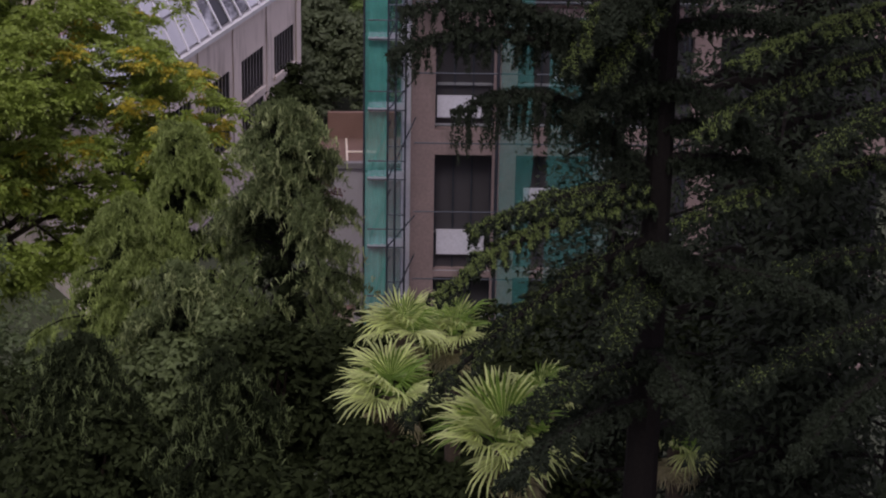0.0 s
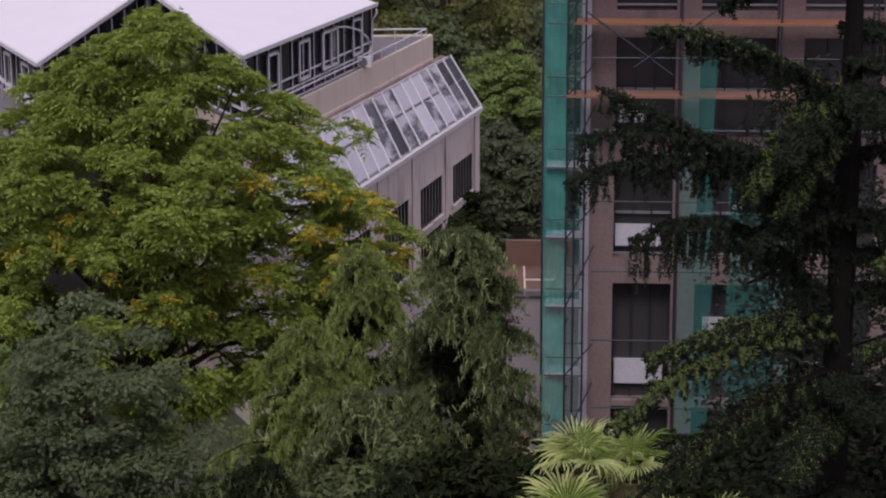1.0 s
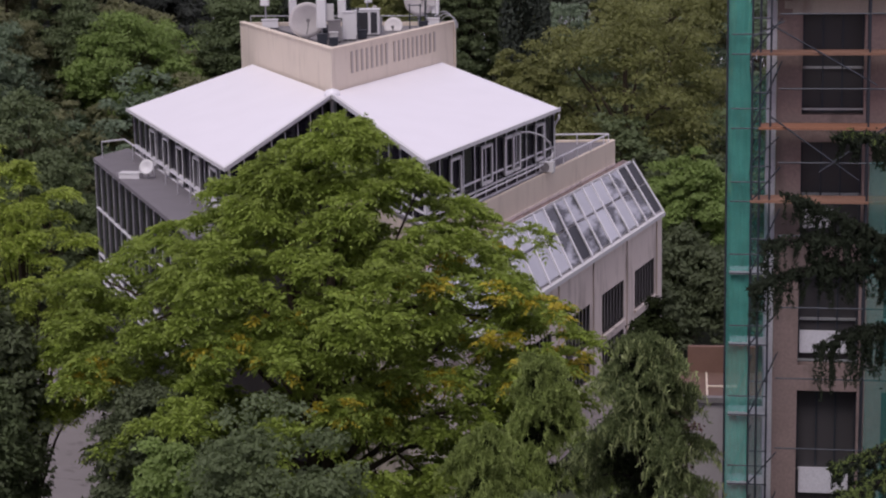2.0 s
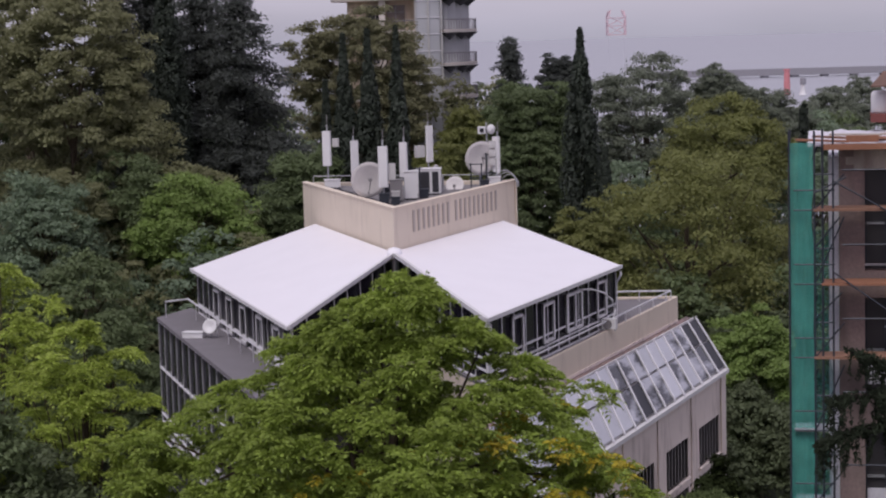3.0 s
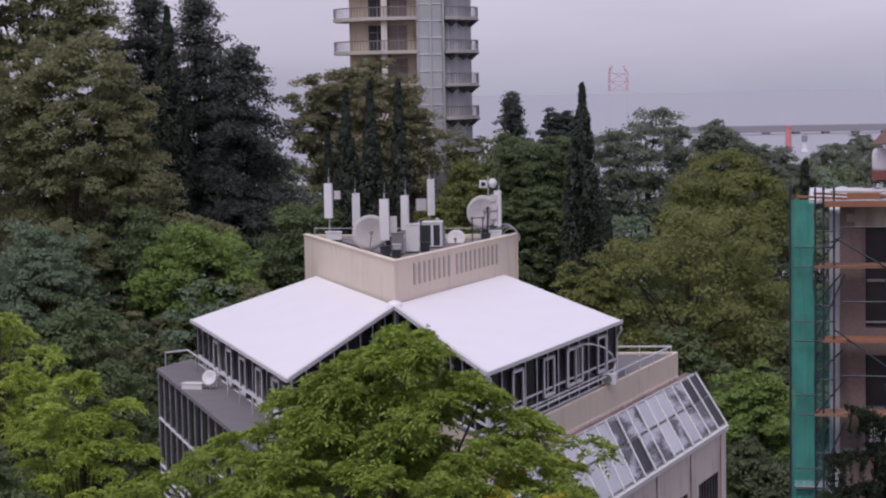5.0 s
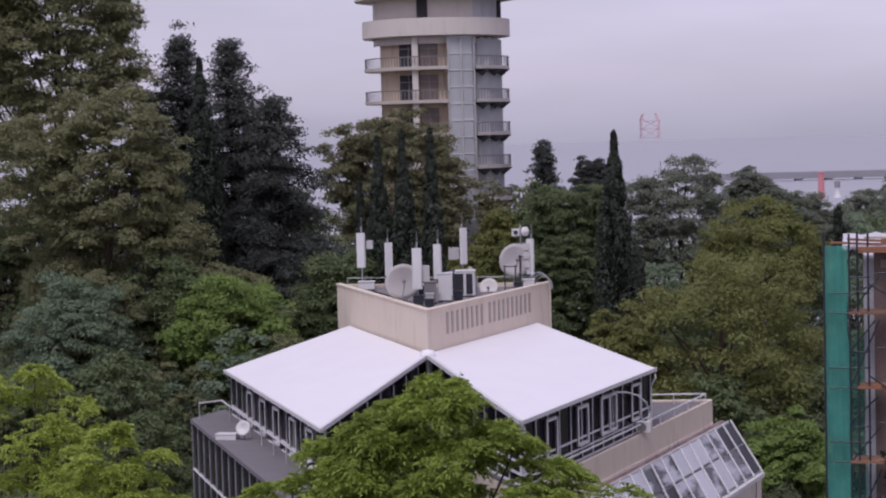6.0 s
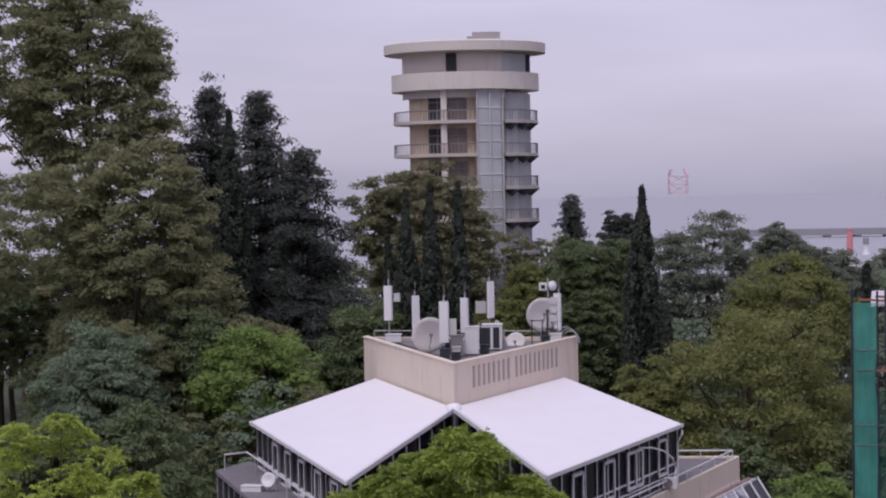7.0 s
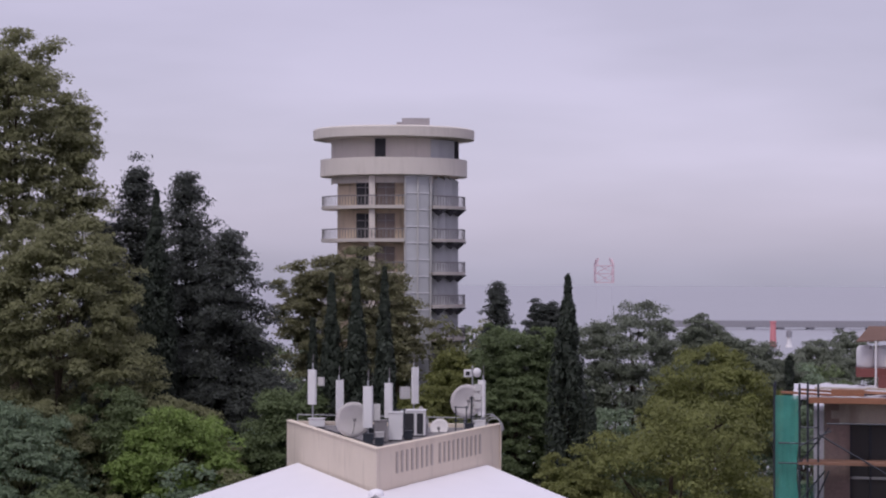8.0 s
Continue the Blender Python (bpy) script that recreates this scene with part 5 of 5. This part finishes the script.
    feathery_tree("locust_tree", "fresh light green locust tree", -11.2, 62, 21.3, ((0, 0.3), (0.8, 1.2), (2.5, 2.2), (5, 2.6), (8, 2.2)), L_LIGHT, 75, 105, 10, leaf=0.34, size=0.15, pad=(0.45, 0.75))
    feathery_tree("locust_tree", "large locust tree with feathery green and yellowing leaves", -2.6, 60, 22.6, ((0, 0.4), (0.7, 1.6), (1.8, 3.0), (3.5, 5.3), (5.0, 7.2), (7.0, 7.8), (9.0, 7.5), (12, 5.6)), L_FRONT, 5, 460, 13, leaf=0.46, size=0.19, pad=(0.65, 1.1), lean=1.5, turning=(4.2, 7.5, 2.0))
    broadleaf("shrubby_tree", "dull grey-green bushy tree", -2.7, 48, 16.9, 2.3, L_MID, 7, 0.6, 0.15, 170, k=150, depth=7, shape=((1.8, -1, -1.5, 1.6, 2.0, 50), (-1.6, 0, -1.8, 1.4, 2.2, 40)))
    broadleaf("green_shrub", "fresh green climbing shrub", -5.3, 50, 15.2, 1.5, L_BRIGHT, 8, 0.4, 0.16, 130, depth=5)
    broadleaf("shrubby_tree", "dull green bushy tree over the road edge", -6.6, 56, 15.6, 1.9, L_SHADE, 14, 0.5, 0.16, 120, depth=6)


build_trees()


def spray_quads(start, end, rng, count, length, width, spread, hang):
    """Narrow hanging needle sprays along a bough."""
    s = rng.uniform(0.08, 1.0, count)[:, None]
    pos = start + (end - start) * s + rng.normal(size=(count, 3)) * spread * (1.05 - 0.6 * s)
    nor = rng.normal(size=(count, 3)) * np.array([1, 1, 0.5]) + np.array([0, -0.4, 0.5])
    return leaves(pos, nor, length, width, rng, hang=hang)


def build_droop(x, y, top, wide, seed, n, label, material, tipmat):
    """A conifer of arching boughs whose side sprays hang like fringes."""
    rng = np.random.default_rng(seed)
    gz = ground_z(x, y)
    t = thing("weeping_cypress", label, "tree")
    g = Geo().tube([(x, y, gz - 0.3), (x - 0.1, y, (gz + top) / 2), (x + 0.12, y, top - 0.1)], [0.2, 0.11, 0.015], 8)
    qs, heart, tips = [], [], []
    for i in range(n):
        s = (i / n) ** 0.75
        z0 = gz + 0.8 + s * (top - gz - 0.9)
        L = min(wide, 0.2 + 1.25 * wide * (1 - s) ** 0.9) * rng.uniform(0.3, 1.3)
        a = rng.uniform(0, 2 * np.pi)
        out = np.array([np.cos(a), np.sin(a), 0])
        p0 = np.array([x, y, z0])
        e = p0 + out * L + np.array([0, 0, -0.25 * L + 0.25])
        mid = (p0 + e) / 2 + np.array([0, 0, 0.38 * L])
        pts = [(1 - u) ** 2 * p0 + 2 * u * (1 - u) * mid + u * u * e for u in np.linspace(0, 1, 7)]
        g.tube(pts, [0.035 * (1 - k / 7) + 0.006 for k in range(7)], 4)
        side = np.array([-out[1], out[0], 0])
        for k in range(1, 7):
            for m in range(3 if k < 4 else 6):
                o = pts[k - 1] + (pts[k] - pts[k - 1]) * rng.uniform()
                f = o + side * rng.normal() * (0.10 + 0.03 * k) + out * rng.uniform(0.0, 0.3) + np.array([0, 0, -rng.uniform(0.1, 0.2 + 0.06 * k)])
                c = int(22 + 24 * rng.uniform())
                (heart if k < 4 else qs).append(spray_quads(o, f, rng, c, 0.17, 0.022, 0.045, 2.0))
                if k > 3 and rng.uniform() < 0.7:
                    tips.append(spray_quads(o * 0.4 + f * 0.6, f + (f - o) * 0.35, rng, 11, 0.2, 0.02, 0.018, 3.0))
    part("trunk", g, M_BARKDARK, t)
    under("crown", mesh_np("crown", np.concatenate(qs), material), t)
    under("inner_sprays", mesh_np("inner_sprays", np.concatenate(heart), L_DROOPDARK), t, "inner sprays with the crown's shade painted dark")
    tagged(under("spray_tip", mesh_np("spray_tip", np.concatenate(tips), tipmat), t, "pale hanging spray tips"), kind="stuff")


build_droop(3.7, 44.0, 19.0, 2.2, 9, 95, "light green weeping conifer with soft sprays", L_THUJA, L_THUJATIP)
build_droop(2.2, 41.0, 18.2, 2.3, 10, 90, "light green weeping conifer with soft sprays", L_THUJA, L_THUJATIP)
build_droop(4.95, 36.0, 21.4, 2.8, 15, 95, "weeping cypress with pale drooping spray tips", L_DROOP, L_DROOPTIP)
build_droop(2.7, 34.0, 18.9, 2.2, 16, 75, "lower weeping cypress with soft fringed boughs", L_DROOP, L_DROOPTIP)
# Both trees wear the shade-coloured spray, with L_DROOP at the tips.
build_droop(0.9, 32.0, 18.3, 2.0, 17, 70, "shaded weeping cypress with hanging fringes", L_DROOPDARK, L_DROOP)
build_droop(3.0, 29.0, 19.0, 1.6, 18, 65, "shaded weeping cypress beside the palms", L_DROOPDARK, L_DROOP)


def build_cedar(label, tx, ty, top, boughs, fill, seed):
    """A near cedar: level boughs with flat side twigs; some hang curtains, some carry needles painted lit.
    Each bough: where it leaves the trunk (height), its end, the rise of its arch, lit share, curtain length."""
    rng = np.random.default_rng(seed)
    t = thing("cedar_tree", label, "tree")
    gz = ground_z(tx, ty)
    part("trunk", Geo().tube([(tx + 0.1, ty, gz - 0.3), (tx, ty, 20), (tx + 0.05, ty, 26), (tx + 0.05, ty, top)], [0.3, 0.2, 0.13, 0.05], 10), M_BARKDARK, t)
    rows = [(z0, far(e[0], 20, e[1], d), arch, fr, cu) for z0, e, d, arch, fr, cu in boughs]
    for k in range(fill):
        a = rng.uniform(-1.1, 0.25) * math.pi
        L = rng.uniform(1.2, 2.3)
        z0 = rng.uniform(19.3, top - 0.5)
        if math.cos(a) < 0.0:
            L = min(L, 1.3)
        rows.append((z0, (tx + L * math.cos(a), ty + L * math.sin(a), z0 - rng.uniform(0.0, 0.5)), 0.3, 0.0, 0.12))
    dark, tip, bg = [], [], []
    # fresh: share of upper needles coloured as if the sky lit them.
    for z0, e, arch, fresh, curtain in rows:
        p0, e = np.array([tx, ty, z0]), np.array(e, float)
        L = np.linalg.norm(e - p0)
        mid = (p0 + e) / 2 + np.array([0, 0, arch])
        pts = [(1 - u) ** 2 * p0 + 2 * u * (1 - u) * mid + u * u * e for u in np.linspace(0, 1, 10)]
        part("bough", Geo().tube(pts, [0.07 * (1 - 0.9 * k / 9) + 0.008 for k in range(10)], 6), M_BARKDARK, t)
        for k in range(1, 10):
            a, b = pts[k - 1], pts[k]
            side = unit(np.cross(b - a, [0, 0, 1.0]))
            for m in range(9):
                sgn = 1 if m % 2 else -1
                o = a + (b - a) * rng.uniform()
                w = (0.46 - 0.036 * k) * rng.uniform(0.45, 1.15) * min(1.0, 0.45 + 0.12 * k)
                f = o + side * sgn * w + unit(b - a) * w * 0.8 + np.array([0, 0, -0.16 * w + rng.normal() * 0.03])
                bg.append((o, f))
                dark.append(spray_quads(o, f, rng, int(190 * w) + 14, 0.08, 0.016, 0.02, 0.3))
                for h in range(int(3 * w * (1 + 4 * curtain)) + 1):
                    q = o + (f - o) * rng.uniform(0.2, 1)
                    dl = rng.uniform(0.4, 1.0) * curtain + 0.04
                    dark.append(spray_quads(q, q + np.array([rng.normal() * 0.03, rng.normal() * 0.03, -dl]), rng, int(20 + 50 * dl), 0.07, 0.012, 0.014, 1.2))
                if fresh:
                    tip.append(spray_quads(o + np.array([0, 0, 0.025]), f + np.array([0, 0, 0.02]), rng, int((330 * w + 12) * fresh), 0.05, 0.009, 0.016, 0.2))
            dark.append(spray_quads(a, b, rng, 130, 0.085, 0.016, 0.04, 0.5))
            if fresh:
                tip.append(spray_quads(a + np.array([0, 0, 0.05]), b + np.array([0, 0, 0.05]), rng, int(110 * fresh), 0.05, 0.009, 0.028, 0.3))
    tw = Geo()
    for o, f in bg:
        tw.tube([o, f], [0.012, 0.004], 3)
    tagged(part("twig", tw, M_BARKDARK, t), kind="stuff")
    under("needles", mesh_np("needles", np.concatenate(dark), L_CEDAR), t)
    under("lit_needles", mesh_np("lit_needles", np.concatenate(tip), L_CEDARLIT), t, "upper needles in a painted-lit green")


build_cedar("large dark cedar with level drooping boughs", 6.8, 20.0, 29.0, (
    (24.7, (3.85, 25.63), 19.3, 1.2, 0.0, 0.35), (24.1, (4.6, 25.0), 19.6, 1.1, 0.0, 0.5), (25.0, (4.2, 26.6), 19.5, 0.3, 0.0, 0.3), (24.1, (4.75, 23.66), 19.2, 0.25, 0.35, 0.12),
    (23.9, (4.40, 22.93), 18.6, 0.55, 1.0, 0.1), (23.5, (4.07, 21.56), 18.8, 0.45, 0.25, 0.12), (26.6, (5.8, 25.45), 19.3, 0.3, 0.6, 0.12), (26.4, (6.2, 25.24), 19.2, 0.3, 0.6, 0.12),
    (22.0, (5.3, 21.44), 18.8, 0.3, 0.1, 0.1), (21.6, (5.15, 20.6), 18.4, 0.4, 0.0, 0.1), (26.4, (4.7, 27.2), 19.5, 0.4, 0.15, 0.25), (25.4, (4.0, 26.1), 19.4, 0.6, 0.0, 0.35), (23.0, (6.4, 22.2), 18.6, 0.3, 0.15, 0.12), (22.2, (7.6, 21.0), 18.2, 0.3, 0.0, 0.12)), 14, 21)
build_cedar("tall dark cedar with long level boughs", 10.3, 20.6, 29.5, (
    (26.0, (7.7, 25.42), 18.8, 0.15, 0.9, 0.12), (24.1, (7.1, 23.64), 18.9, 0.3, 0.4, 0.12), (25.4, (7.2, 24.6), 18.7, 0.35, 0.5, 0.12), (23.0, (7.8, 22.8), 18.9, 0.3, 0.1, 0.12),
    (22.2, (7.9, 21.6), 18.8, 0.3, 0.1, 0.12), (26.9, (8.4, 26.2), 18.6, 0.2, 0.5, 0.12), (24.8, (8.6, 24.3), 18.4, 0.3, 0.2, 0.12), (21.6, (8.6, 20.6), 18.6, 0.3, 0.0, 0.12)), 9, 22)
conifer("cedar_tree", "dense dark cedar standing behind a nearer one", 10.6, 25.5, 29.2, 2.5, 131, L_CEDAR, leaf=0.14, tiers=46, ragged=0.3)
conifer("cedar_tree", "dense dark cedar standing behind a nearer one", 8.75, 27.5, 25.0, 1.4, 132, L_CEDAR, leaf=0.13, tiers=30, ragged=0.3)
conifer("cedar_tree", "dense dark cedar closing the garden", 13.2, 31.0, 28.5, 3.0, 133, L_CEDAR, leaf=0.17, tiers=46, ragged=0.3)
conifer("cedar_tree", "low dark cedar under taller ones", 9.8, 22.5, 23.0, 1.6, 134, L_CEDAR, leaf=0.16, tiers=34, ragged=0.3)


def palm_leaf(size, material, parent, m, seed):
    """One fan leaf: pleated segments that spread from the stalk's end, split and drooping at the tips."""
    rng = np.random.default_rng(seed)
    n = 26
    vs, fs = [], []
    for i in range(n):
        a0 = radians(-105 + 210 * i / n)
        a1 = radians(-105 + 210 * (i + rng.uniform(0.5, 0.8)) / n)
        am = (a0 + a1) / 2
        L = size * (1 - 0.28 * (abs(am) / 1.83) ** 2) * rng.uniform(0.8, 1.08)
        b = len(vs)
        droop = 0.10 + 0.3 * rng.uniform()
        for f, wf in ((0.03, 1.0), (0.55, 1.0), (0.8, 0.6), (1.0, 0.08)):
            z = 0.10 * size * f - droop * size * max(0, f - 0.5) ** 2 * 4
            for a, dz in ((am - (am - a0) * wf, 0.0), (am, 0.03 * size * wf), (am + (a1 - am) * wf, 0.0)):
                vs.append((math.sin(a) * L * f, math.cos(a) * L * f, z + dz * min(1, f * 3)))
        for k in range(3):
            for j in range(2):
                q = b + k * 3 + j
                fs.append((q, q + 1, q + 4, q + 3))
    ob = under("fan_leaf", mesh_pd("fan_leaf", vs, fs, material), parent)
    ob.matrix_local = m
    return ob


def build_palm(x, y, z, size, count, seed, label, skirt=5):
    rng = np.random.default_rng(seed)
    gz = ground_z(x, y)
    t = thing("fan_palm", label, "palm")
    part("trunk", Geo().tube([(x, y, gz - 0.3), (x + 0.05, y, (gz + z) / 2), (x, y, z)], [0.16, 0.13, 0.12], 9), M_BARK, t)
    for i in range(count):
        a = 360 * i * 0.382 + rng.uniform(-12, 12)
        el = 82 - 80 * (i / count) ** 0.8
        L = size * rng.uniform(0.3, 0.55)
        d = np.array([math.sin(radians(a)) * math.cos(radians(el)), -math.cos(radians(a)) * math.cos(radians(el)), math.sin(radians(el))])
        p = np.array([x, y, z]) + d * L
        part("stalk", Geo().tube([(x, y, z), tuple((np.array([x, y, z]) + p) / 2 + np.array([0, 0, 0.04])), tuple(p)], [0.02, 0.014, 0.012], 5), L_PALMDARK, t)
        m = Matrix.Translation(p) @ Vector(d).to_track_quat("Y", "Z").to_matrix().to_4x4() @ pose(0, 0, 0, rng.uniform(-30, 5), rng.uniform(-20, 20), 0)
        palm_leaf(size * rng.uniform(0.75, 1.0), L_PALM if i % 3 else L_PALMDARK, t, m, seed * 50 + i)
    for i in range(skirt):
        a = rng.uniform(0, 360)
        d = np.array([math.sin(radians(a)) * 0.7, -math.cos(radians(a)) * 0.7, -0.75])
        p = np.array([x, y, z - 0.1]) + d * size * 0.35
        m = Matrix.Translation(p) @ Vector(d).to_track_quat("Y", "Z").to_matrix().to_4x4()
        palm_leaf(size * 0.7, L_PALE, t, m, seed * 70 + i)


build_palm(4.85, 25.0, 19.8, 0.72, 11, 3, "fan palm with glossy pleated green leaves")
build_palm(6.05, 23.5, 19.55, 0.9, 14, 4, "fan palm with broad splayed leaves among shrubs")
build_palm(5.55, 27.5, 19.75, 0.62, 12, 5, "smaller fan palm behind the others")
build_palm(6.4, 28.0, 19.5, 0.6, 11, 7, "smaller fan palm behind the others")
build_palm(6.75, 24.2, 19.9, 0.5, 9, 8, "young fan palm under the cedar")
build_palm(8.3, 23.0, 19.6, 0.5, 9, 6, "smaller fan palm under the cedar")


def build_understorey():
    rng = np.random.default_rng(8)
    k = 0
    # L_SHRUB rows: the garden's shade sits in their leaf colour.
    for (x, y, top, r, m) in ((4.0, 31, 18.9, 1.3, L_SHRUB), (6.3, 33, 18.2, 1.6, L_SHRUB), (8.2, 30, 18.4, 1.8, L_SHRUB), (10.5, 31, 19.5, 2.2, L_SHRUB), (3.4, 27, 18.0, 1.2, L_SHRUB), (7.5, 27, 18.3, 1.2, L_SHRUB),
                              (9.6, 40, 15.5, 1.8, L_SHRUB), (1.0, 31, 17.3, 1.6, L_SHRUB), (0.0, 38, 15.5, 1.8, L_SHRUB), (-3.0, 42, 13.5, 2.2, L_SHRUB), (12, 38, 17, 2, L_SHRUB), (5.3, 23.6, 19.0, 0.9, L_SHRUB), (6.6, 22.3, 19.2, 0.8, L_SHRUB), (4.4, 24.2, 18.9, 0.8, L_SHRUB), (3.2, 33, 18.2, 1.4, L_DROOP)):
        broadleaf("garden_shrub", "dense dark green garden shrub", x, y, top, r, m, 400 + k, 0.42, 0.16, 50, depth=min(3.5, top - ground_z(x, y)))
        k += 1


build_understorey()
# Added to hide the palm trunks, with shade painted into the leaves.
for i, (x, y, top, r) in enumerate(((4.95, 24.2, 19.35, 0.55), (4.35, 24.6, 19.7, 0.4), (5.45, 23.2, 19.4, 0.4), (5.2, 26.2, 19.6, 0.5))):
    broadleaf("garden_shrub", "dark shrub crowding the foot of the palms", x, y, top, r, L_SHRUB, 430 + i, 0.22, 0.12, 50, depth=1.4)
broadleaf("red_shrub", "sparse dark red-brown shrub before the grey wing", 7.4, 48, 16.6, 0.75, L_REDTWIG, 421, 0.3, 0.12, 30, k=40, depth=2.2)
